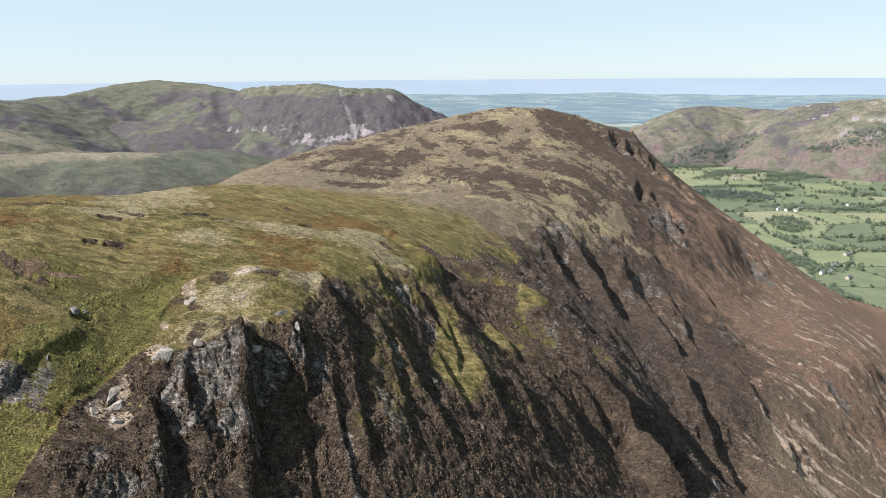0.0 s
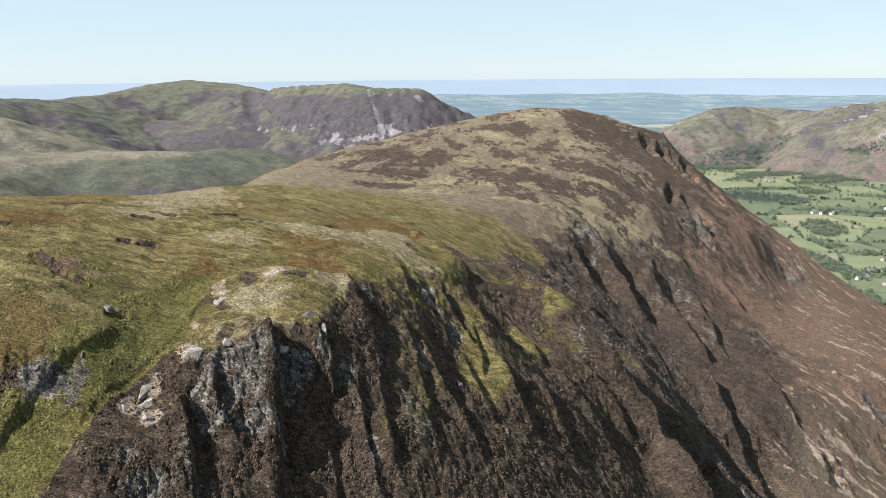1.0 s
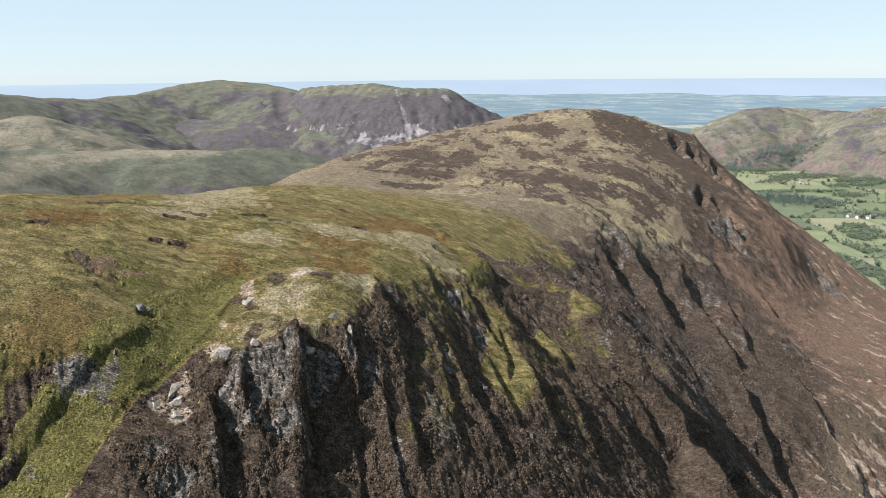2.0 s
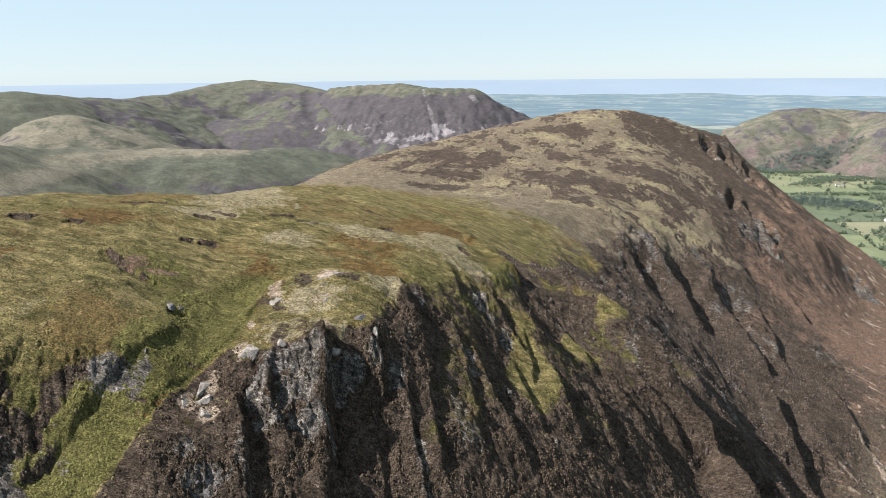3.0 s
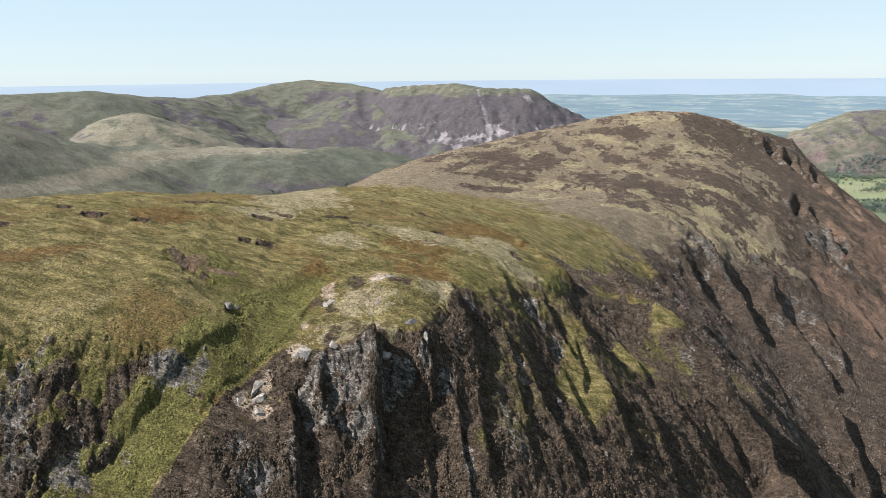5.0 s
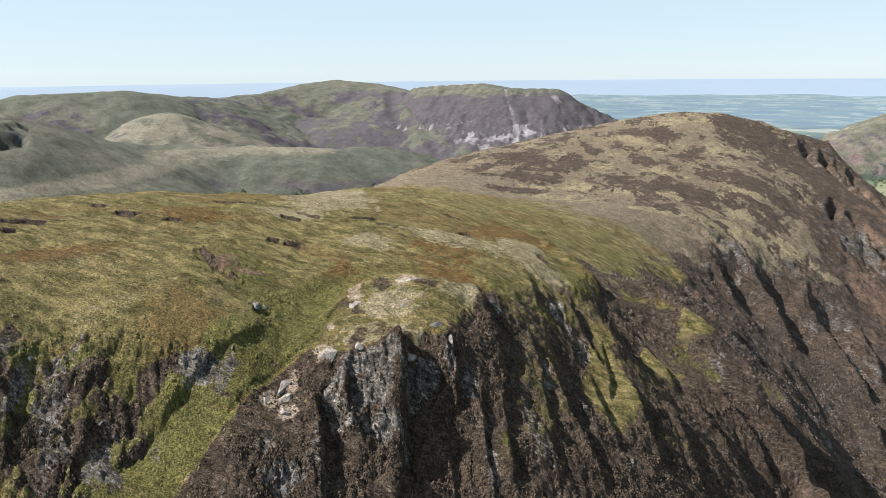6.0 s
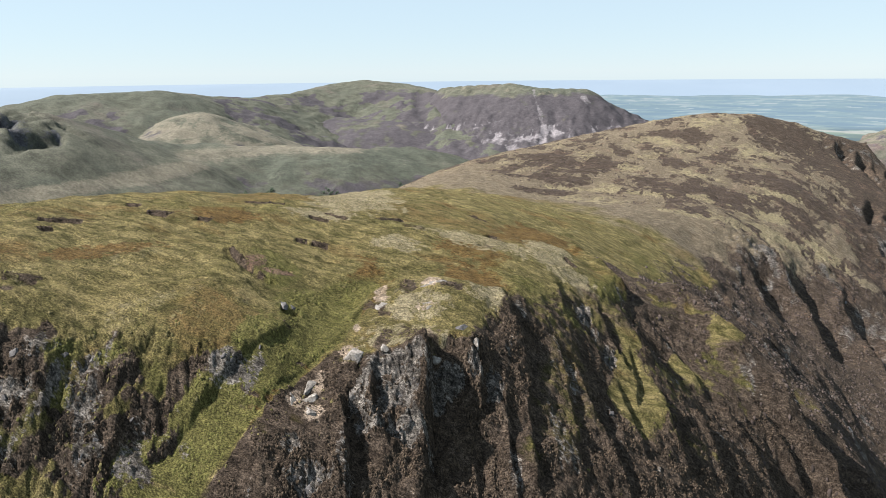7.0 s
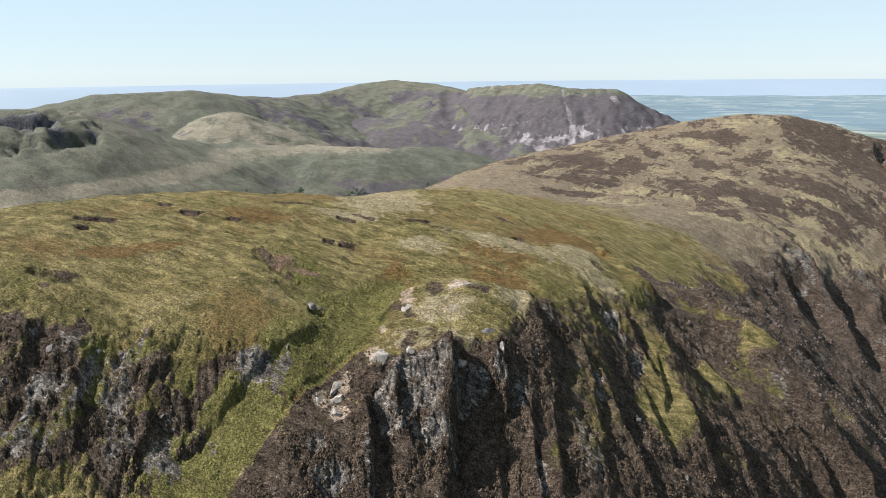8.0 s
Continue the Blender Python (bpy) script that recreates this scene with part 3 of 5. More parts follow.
LEFT_HEATH = [(-113, 80, 7.9, 3.8), (-97, 89, 7.0, 3.5), (-82, 96, 7.0, 2.8), (-121, 82, 3.4, 4.3), (-100, 78, 8, 4), (-84, 86, 6, 4), (-92, 78, 6, 5)]
PEAT = [(-91, 134, 2.7, 4.2), (-85, 133, 4.7, 2.4)]
STRAW = [(-105, 225, 15, 30), (-97, 181, 11.3, 7.4), (-67, 171, 6.8, 6.3), (-47, 195, 16.6, 9.7), (-27, 211, 8.9, 14),
         (-18, 198, 8, 10), (-35, 149, 5.8, 7.2), (-35, 124, 7.0, 1.8), (-48, 122, 8, 4.5), (-49, 133, 8, 5)]
OCHRE = [(-48, 185, 10.6, 14.3), (-65, 144, 5.9, 13.0), (-33, 224, 12.6, 23.9), (-123, 116, 12.4, 3.7), (-117, 158, 10.7, 8.7), (-41, 160, 9, 9), (151, 554, 11, 36), (93, 443, 13, 15), (100, 436, 13, 13)]
THIN_STRAW = [(-97, 104, 16.0, 7.2), (-119, 115, 13.7, 8.7), (-123, 100, 5.8, 4.4), (-84, 116, 9.4, 5.8)]
SPINE_HEATH = [(0, 228, 8, 9), (12, 240, 10, 13), (26, 255, 10, 16), (20, 222, 9, 8), (40, 285, 12, 20), (-6, 236, 6, 8)]
HILL_HEATH = [(64, 513, 24, 23), (17, 511, 16, 16), (116, 537, 15, 11), (152, 750, 42, 45), (42, 695, 25, 16), (-40, 539, 30, 22), (-71, 557, 20, 23), (-63, 483, 27, 10), (39, 443, 12, 9),
              (115, 586, 22, 28), (-54, 446, 25, 9), (177, 710, 27, 36), (153, 561, 21, 12), (93, 579, 13, 11)]
HILL_STRAW = [(-19, 482, 10, 14), (-6, 541, 15, 17), (107, 674, 25, 16), (77, 738, 34, 21), (28, 663, 24, 14), (-49, 585, 11, 19), (126, 489, 37, 10), (77, 476, 18, 10), (-33, 432, 24, 22),
              (48, 552, 25, 12), (109, 553, 15, 7), (118, 633, 18, 15)]
RUSSET = [(199, 505, 20, 29), (265, 503, 27, 70), (291, 626, 26, 63), (216, 485, 15, 32), (454, 711, 32, 10), (302, 439, 21, 32), (436, 745, 24, 10), (297, 385, 20, 29)]
low_face = smooth(372, 325, gz + 15 * mid) * smooth(5, 60, ge + 20 * mid) * smooth(170, 260, RR)      # thin grass and bracken above the valley
hill_straw = patches(HILL_STRAW, 1.3)
streak = fbm(gx / 22 + 3, gy / 38, 5, 0.75)
hill = smooth(385, 450, gu + 20 * mid)
brow_d, brow_side, _, _ = line_dist(gx, gy, [(18, 290), (45, 380), (86, 414), (136, 462), (166, 520), (178, 600), (196, 700), (204, 790), (215, 900)])
east = -brow_d * brow_side
face = np.maximum(smooth(0.52, 0.80, slope0 + 0.2 * mid - 0.25 * smooth(280, 330, gu) * smooth(10, -15, east) + smooth(-66, -72, gx) * (0.6 * small + 0.6 * mid - 0.32)), smooth(-10, 10, east + 20 * mid) * smooth(240, 300, gu))
face = np.maximum(face, smooth(8, 24, gx) * smooth(275, 245, gy) * smooth(452, 440, gz + 6 * mid))
spine = smooth(-25, -16, gx) * smooth(250, 220, gu) * smooth(462, 474, gz + 12 * mid)      # grassy brow of the spine
face_green = patches(FACE_GREEN, 1.5) * (1 - patches(SPINE_HEATH))
heather = np.clip(0.95 * face * (1 - 0.38 * spine) + hill * (0.75 * smooth(0.02, 0.20, streak) + 0.12) + 1.2 * patches(HILL_HEATH, 1.3) + patches(LEFT_HEATH) + patches(SPINE_HEATH) - 0.9 * hill_straw, 0, 1)
heather = heather * (1 - 0.5 * low_face)
crag_left = smooth(-68, -73, gx) * smooth(116, 104, gy) * smooth(0.75, 1.1, slope0 + 0.5 * small)
outcrop = smooth(0.24, 0.48, fbm(nc / 6, na / 16, 4) + 0.3 * mid) * craggy
rock = np.clip(crag_rock * (0.80 + 0.5 * fine_n) + rib_rock * (0.42 + 0.7 * small) + crag_left * (0.24 + 0.7 * mid + 0.6 * small) + crag_far * (0.22 + 0.9 * small) + 0.50 * outcrop + 0.40 * knob_far, 0, 1)
bank_d, bank_side, _, _ = line_dist(gx, gy, [(-57, 139), (-60, 129.6), (-60.5, 118), (-63.5, 110), (-66.4, 103), (-68.5, 95), (-72, 85.6), (-79, 66), (-82, 20)])
bank = bank_d * bank_side
in_gully = smooth(14, 9, gully_d + 2 * small) * smooth(494, 488, gz) * smooth(1, -1, bank + 1.2 * small) * smooth(1.3, 0.8, slope1)
flank = smooth(-0.5, 1.5, bank + small) * smooth(20, 12, bank_d) * smooth(489, 484, gz + 3 * small)
patchy = smooth(0.0, 0.35, fbm(gx / 16 + 9, gy / 16, 4))
ledge = 0.6 * crag_left * smooth(0.15, 0.45, fbm(gx / 11 + 5, gy / 11, 3) + 0.5 * smooth(1.0, 0.6, slope1))
green = np.clip(in_gully + 0.38 * face_green + near * craggy * 0.22 * patchy * smooth(-20, -11, gx) * smooth(435, 462, gz + 10 * mid) + 0.12 * spine + (1 - face) * (0.15 + 0.7 * mid) * (1 - hill) + 0.9 * patches(GRASS_GREEN) + ledge, 0, 1)
heather = np.clip(heather + 0.9 * flank + 0.9 * hag, 0, 1) * (1 - 0.9 * np.clip((green - 0.38 * face_green) * near, 0, 1)) * (1 - 0.45 * face_green) * (1 - in_gully)
ochre = np.clip(patches(OCHRE, 0.8) + 0.5 * smooth(0.05, 0.35, big) * (1 - hill), 0, 1) * (1 - face)
straw = np.clip(0.05 + 0.30 * small + 0.35 * mid, 0, 1) * (1 - face) * (1 - in_gully)
thread = smooth(0.66, 0.90, ridged(gx / 46 + 5 + 0.4 * small, gy / 110, 3, 0.6))
straw = np.clip(straw * (1 - 0.7 * hill) + 0.95 * patches(STRAW, 0.9) + 0.22 * patches(THIN_STRAW, 0.9) + 0.9 * patches([(-106, 222, 17, 34), (-116, 244, 16, 34), (-98, 204, 12, 14)], 0.6) + 0.6 * hill_straw * (0.8 + 1.4 * small) + hill * (0.55 * thread + 0.25 * small) * (1 - face) + 0.7 * smooth(7, 3, line_dist(gx + 4 * small, gy + 4 * small, [(20, 486), (48, 492), (85, 522), (109, 548), (150, 575)])[0]) + 0.7 * smooth(7, 3, line_dist(gx + 4 * small, gy + 4 * small, [(-60, 462), (-10, 474), (40, 478), (90, 500), (128, 520)])[0]) + 0.6 * smooth(12, 5, line_dist(gx, gy, [(20, 425), (60, 440), (104, 474), (141, 488)])[0]), 0, 1)
dry = np.clip(smooth(295, 380, gu + 30 * mid) * 0.85 + 0.8 * low_face, 0, 1)
knoll = smooth(20, 14, np.hypot(gx + 45, gy - 131))
heather = np.clip(heather + knoll * (1 - face) * smooth(0.05, 0.3, small + 0.5 * mid) * 0.6, 0, 1)
russet = np.clip(0.8 * patches(PEAT) + 0.6 * patches(RUSSET, 0.8) + smooth(-45, 20, ge + 30 * big) * smooth(440, 540, gu + 30 * mid) * (0.34 + 0.6 * mid) + 0.35 * hill * smooth(0.0, 0.4, mid) + low_face * (0.42 + 0.6 * mid), 0, 1)
fray = fbm(gu / 5, ge / 40, 4, 0.65)
main_d, _, main_s, _ = line_dist(gx + 5 * mid, gy + 5 * small, [(194, 336), (199, 320), (204, 304), (214, 288), (230, 262)])
scree = smooth(1.1, 0.5, main_d / (3.5 + 12 * main_s) + 0.6 * fray) * (main_s < 0.995)
streaky = 0.9 * smooth(0.30, 0.50, fray + 0.35 * mid + 0.3 * big) * smooth(15, 70, ge + 20 * mid) * smooth(375, 330, gz) * smooth(215, 250, gz)
scree = np.clip(np.maximum(scree, 0.9 * streaky) + 0.12 * smooth(0.0, 0.4, mid + 0.5 * small) * smooth(20, 90, ge) * smooth(345, 295, gz), 0, 1)
trail = smooth(0.9, 0.35, np.abs(bank + 0.4)) * smooth(494, 491, gz) * smooth(474, 478, gz)
PALE = [(-58, 135, 2.0, 4.9), (-48, 142, 4.0, 2.0), (-46, 134, 2.7, 1.4), (-43, 125, 1.8, 1.6), (-57, 114, 2.0, 3.3), (-61, 107, 2.2, 2.0), (-59, 101, 1.9, 2.0), (-63, 102, 2.0, 2.0), (-59, 123, 0.8, 1.5)]
scree = np.clip(np.maximum(scree, 0.62 * patches(PALE, 1.0)), 0, 1)
ochre = np.clip(ochre + trail, 0, 1)
gz = gz - 0.35 * trail
fell = grid_mesh("fell_ridge", gx, gy, gz, True, {"cover": (heather, rock, green, straw), "cover_b": (russet, scree, dry, ochre)})
fell.data.materials.append(moor)
tagged(fell, "steep grassy and heathery fell ridge with rocky crags", "hill", kind="structure")


# ---- the valley, the plain and the sea, one sheet to the horizon ----
def far_fold(r):
    """Draws the distance in: the true range behind the sheet's range r."""
    return np.where(r < 3000, r, 3000 * np.exp(np.clip(r - 3000, 0, None) / 1850 * math.log(22)))


def valley_floor(x, y):
    return 150 + 5 * np.sin(x / 330.0) * np.cos(y / 410.0)


az_g = np.radians(np.concatenate([np.linspace(-64, 46, 620), np.linspace(48, 294, 124)]))
r_g = np.concatenate([[0.0], np.linspace(60, 3000, 120), np.linspace(3010, 4850, 240)])
Rg, Ag = np.meshgrid(r_g, az_g, indexing="ij")
vx, vy = Rg * np.sin(Ag), Rg * np.cos(Ag)
true = np.maximum(far_fold(Rg), 1.0)
tx, ty = true * np.sin(Ag), true * np.cos(Ag)
shore = 14500 + 2500 * fbm(tx / 6000, ty / 6000, 3)
land = valley_floor(np.where(true < 3500, tx, 0), np.where(true < 3500, ty, 0)) - 80 * smooth(3000, 8000, true) + 35 * fbm(tx / 1800, ty / 1800, 3) * smooth(2800, 4500, true)
land = land * smooth(600, -600, true - shore) - 25 * smooth(-300, 900, true - shore) - true ** 2 / 1.49e7
vz = 540 + (land - 540) * np.where(Rg < 3000, 1.0, Rg / true)
_, field_tone = cells((tx + 0.3 * ty) / 420, (ty - 0.3 * tx) / 300)
_, fine_tone = cells((tx - 0.2 * ty) / 160, ty / 130)
plain = smooth(2600, 4000, true)
tone_mask = np.clip(0.3 + plain * (1.8 * (field_tone - 0.48) + 1.2 * (fine_tone - 0.55)), 0, 1)
wood_mask = plain * smooth(0.04, 0.22, fbm(tx / 700, ty / 500, 4)) * smooth(15000, 9000, true)
# share of haze blue in the base colour, growing with range
haze_tint = 0.62 * smooth(2700, 7000, true)
gz0 = np.zeros_like(tone_mask)
ground = grid_mesh("ground", vx, vy, vz, True, {"cover": (tone_mask, wood_mask, haze_tint, gz0)})
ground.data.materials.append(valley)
tagged(ground, "green valley floor and wide farmland plain", "ground", kind="structure")
rs = np.linspace(3650, 4880, 70)
Rs, As = np.meshgrid(rs, az_g, indexing="ij")
ts = far_fold(Rs)
sea = grid_mesh("sea", Rs * np.sin(As), Rs * np.cos(As), 540 + (-ts ** 2 / 1.49e7 - 540) * Rs / ts, True)
sea.data.materials.append(water)
tagged(sea, "pale blue distant sea along the horizon", "sea", kind="structure")


# ---- far fells ----
def crest_fell(name, label, crest, slope, step, reach, relief_m, seed, cover, dress=None, round_m=120):
    """A fell that falls from its crest line on all sides, with spurs and gullies."""
    c = np.array(crest, float)
    lo, hi = c[:, :2].min(0) - reach, c[:, :2].max(0) + reach
    X, Y = np.meshgrid(np.arange(lo[0], hi[0], step), np.arange(lo[1], hi[1], step))
    wx, wy = X + 40 * fbm(X / 200 + seed, Y / 200, 3), Y + 40 * fbm(X / 200, Y / 200 + seed, 3)
    best = np.full(X.shape, -1e9)
    for a in along(c, 60):
        d = np.hypot(wx - a[0], wy - a[1])
        best = np.maximum(best, a[2] - slope * (np.sqrt(d * d + round_m ** 2) - round_m))
    drop = np.clip((c[:, 2].max() - best) / 200, 0, 1)
    spur = ridged(X / 260 + seed, Y / 260, 4, 0.5) - 0.6
    Z = best + relief_m * 2 * spur * drop + relief_m * 0.5 * fbm(X / 60 + seed, Y / 60, 4) * (0.2 + drop)
    b, s = fbm(X / 330 + seed, Y / 330, 5), fbm(X / 80 + seed, Y / 80, 5, 0.65)
    h, r, g, w = cover
    zero = np.zeros_like(X)
    H, R, G, W, RU, SC = np.clip(h + 0.9 * b + 0.6 * s, 0, 1), np.clip(r + 0.5 * s, 0, 1), np.clip(g - 0.8 * b + 0.4 * s, 0, 1), np.clip(w + 0.7 * s, 0, 1), zero, zero
    if dress:
        Z, H, R, G, W, RU, SC = dress(X, Y, Z, b, s, H, R, G, W, RU, SC)
    ob = grid_mesh(name, X, Y, Z, False, {"cover": (H, R, G, W), "cover_b": (RU, SC, zero, zero)})
    ob.data.materials.append(hazed_moor)
    return tagged(ob, label, "hill", kind="structure"), X, Y, Z


def dress_shoulder(X, Y, Z, b, s, H, R, G, W, RU, SC):
    """Crags with a shaded hollow near the high end; dark heath along the foot."""
    for nodes, depth, wide in (([(-808, 730), (-830, 703), (-852, 678)], 13, 70), ([(-868, 716), (-895, 692), (-930, 660)], 9, 44), ([(-838, 657), (-866, 630)], 8, 44)):
        d, side, share, _ = line_dist(X + 8 * s, Y + 8 * s, nodes)
        q = d * side
        Z = Z - 1.3 * depth * smooth(0, 13 + 10 * s, q + 8 * s) * smooth(wide, wide * 0.3, q + 14 * s) * smooth(0, 0.15, share) * smooth(1, 0.8, share)
        R = np.clip(R + 0.40 * smooth(24, 8, np.abs(q - 8) + 16 * s) * smooth(-0.05, 0.1, share) * (share < 0.99), 0, 1)
    block, own = cells(X / 26 + 0.4 * s, Y / 26)
    scar = smooth(95, 40, np.hypot(X + 865, Y - 690) + 60 * s)
    Z = Z + scar * (14 * (own - 0.5) - 11 * block + 4)
    R = np.clip(R + scar * (0.28 + 0.9 * s), 0, 1)
    H = np.clip(smooth(10, -10, Z - (368 - (X + 750) * 0.06) + 30 * s), 0, 1) * 0.6
    W = np.clip(0.6 * W + 0.6 * smooth(-18, -4, Z - 405) * smooth(12, 2, Z - 405), 0, 1)
    return Z, H, R, G, W, RU, SC


def dress_gullied(X, Y, Z, b, s, H, R, G, W, RU, SC):
    """Grass on top, a scree gully, and pale stony fans along the foot."""
    H = np.clip(smooth(455, 405, Z + 30 * b + 20 * s) * (0.85 + 0.5 * s), 0, 1)
    rag = np.abs(fbm(X / 22, Y / 150, 3))
    gully, _, _, _ = line_dist(X, Y, [(-492, 3120), (-462, 3010), (-418, 2900), (-392, 2800), (-385, 2700)])
    other, _, _, _ = line_dist(X, Y, [(-250, 3080), (-225, 3040)])
    Z = Z - 5 * smooth(24, 4, gully) + 10 * smooth(430, 330, Z) * (ridged(X / 46 + 0.4 * s, Y / 300, 2) - 0.5)
    corrie = line_dist(X + 20 * s, Y, [(-1240, 3520), (-1170, 3380), (-1090, 3220), (-1010, 3060)])
    Z = Z - 75 * smooth(120, 10, corrie[0])
    H = np.clip(H + smooth(120, 40, corrie[0]), 0, 1)
    SC = np.clip(0.5 * smooth(16, 3, gully + 12 * s) + 0.5 * smooth(22, 6, other + 20 * s) + smooth(165, 195, Z) * smooth(335, 285, Z + 130 * rag - 40 * s) * (0.46 + 0.6 * s), 0, 1)
    RU = np.clip(smooth(215, 190, Z), 0, 1) * 0.7
    return Z, H, R, G, W, RU, SC


def dress_east(X, Y, Z, b, s, H, R, G, W, RU, SC):
    RU = np.clip(smooth(300, 220, Z + 80 * b) * (0.48 + 0.6 * s), 0, 1)
    SC = np.clip(0.9 * smooth(0.28, 0.5, s) * smooth(1480, 1560, X) * smooth(250, 300, Z), 0, 1)
    return Z, H, R, G, W, RU, SC


def dress_long(X, Y, Z, b, s, H, R, G, W, RU, SC):
    Z = Z - 16 * smooth(60, 8, line_dist(X, Y, [(-1180, 3420), (-1100, 3200), (-1010, 3020)])[0])
    Z = Z - 26 * smooth(0, 70, X + 1640 + 0.3 * (Y - 2150) + 30 * s) * smooth(260, 90, X + 1640 + 0.3 * (Y - 2150)) * smooth(2000, 2100, Y) * smooth(2420, 2300, Y)
    G, W = 0.35 * G + 0.25, 0.5 * W
    H = np.clip(1.1 * smooth(0.12, 0.42, b + 0.5 * s + 0.40 * smooth(-1600, -1000, X)) * smooth(470, 420, Z + 20 * s), 0, 1)
    return Z, H, R, G, W, RU, SC


_, shX, shY, shZ = crest_fell("fell_shoulder", "low grassy fell shoulder across the side valley", [(-1250, 500, 520), (-973, 704, 497), (-947, 739, 493), (-914, 800, 470), (-885, 879, 441), (-861, 968, 420), (-730, 1068, 406), (-570, 1161, 398), (-465, 1260, 391), (-377, 1337, 359)], 0.5, 5, 500, 9, 1.0, (0.1, 0, 0.42, 0.12), dress_shoulder)
crest_fell("fell_long", "long grassy fell with a rounded top", [(-2286, 1784, 425), (-2208, 2033, 472), (-1974, 2261, 484), (-1934, 2550, 447), (-1930, 2920, 425), (-1849, 3321, 444), (-1762, 3593, 486), (-1636, 3653, 505), (-1376, 3651, 483), (-1184, 3507, 454), (-972, 3150, 344), (-581, 2723, 224)], 0.42, 11, 800, 16, 2.0, (0.30, 0, 0.5, 0.2), dress_long)
crest_fell("fell_saddle", "heathery lower slope between two fells", [(-1620, 3080, 330), (-1430, 3010, 322), (-1260, 2950, 318), (-1120, 2960, 310), (-960, 2900, 270)], 0.42, 9, 480, 10, 7.0, (0.62, 0, 0.2, 0.2))
crest_fell("fell_gullied", "heather fell with a pale scree gully", [(-1290, 3560, 452), (-1190, 3440, 440), (-1120, 3350, 455), (-889, 3283, 474), (-642, 3239, 488), (-488, 3164, 470), (-275, 3190, 460), (-205, 3195, 415), (-150, 3195, 370)], 0.62, 7, 620, 16, 3.0, (0.7, 0.0, 0.2, 0.2), dress_gullied, 60)
crest_fell("fell_behind", "pale grassy fell end far behind", [(-456, 4192, 386), (-256, 4192, 386), (-52, 4198, 359), (154, 4189, 242)], 0.5, 14, 500, 12, 4.0, (0.1, 0, 0.6, 0.3))
crest_fell("fell_knob", "small rounded grassy hill", [(-1760, 2150, 380), (-1600, 2049, 409), (-1500, 2040, 370)], 0.55, 9, 500, 9, 5.0, (0.0, 0, 0.5, 0.6))
_, eaX, eaY, eaZ = crest_fell("fell_east", "bracken and heather fells across the valley", [(886, 2851, 243), (1086, 3001, 313), (1272, 3148, 366), (1477, 3168, 358), (1608, 2990, 349), (1692, 2830, 394), (1831, 2743, 412), (2400, 2500, 440)], 0.56, 9, 700, 15, 6.0, (0.25, 0.0, 0.2, 0.4), dress_east)


# ---- scattered cover of the near slopes ----
def part(name, bm, mat, parent=None, label=""):
    """Links a bmesh as one mesh object, under a thing or a part."""
    me = bpy.data.meshes.new(name)
    bm.to_mesh(me)
    bm.free()
    me.materials.append(mat)
    ob = new(name, me)
    ob.parent = parent
    return tagged(ob, label)


rng = np.random.RandomState(11)
d_r = np.gradient(gz, axis=0) / np.gradient(RR, axis=0)
d_a = np.gradient(gz, axis=1) / (np.gradient(AZ, axis=1) * np.maximum(RR, 1))
slope_x = d_r * np.sin(AZ) + d_a * np.cos(AZ)
slope_y = d_r * np.cos(AZ) - d_a * np.sin(AZ)
FINE_COLS = int(1150 * FINE)


def pick_spots(weight, count):
    """Grid places drawn by weight, times the ground that each stands for."""
    w = np.zeros_like(gz)
    w[:, 1:FINE_COLS - 1] = (weight * (RR > 80) * RR * np.gradient(RR, axis=0))[:, 1:FINE_COLS - 1]
    w = np.clip(w, 0, None).ravel()
    c = np.cumsum(w)
    k = np.searchsorted(c, rng.rand(count) * c[-1])
    return np.unique(np.clip(k, 0, w.size - 1))


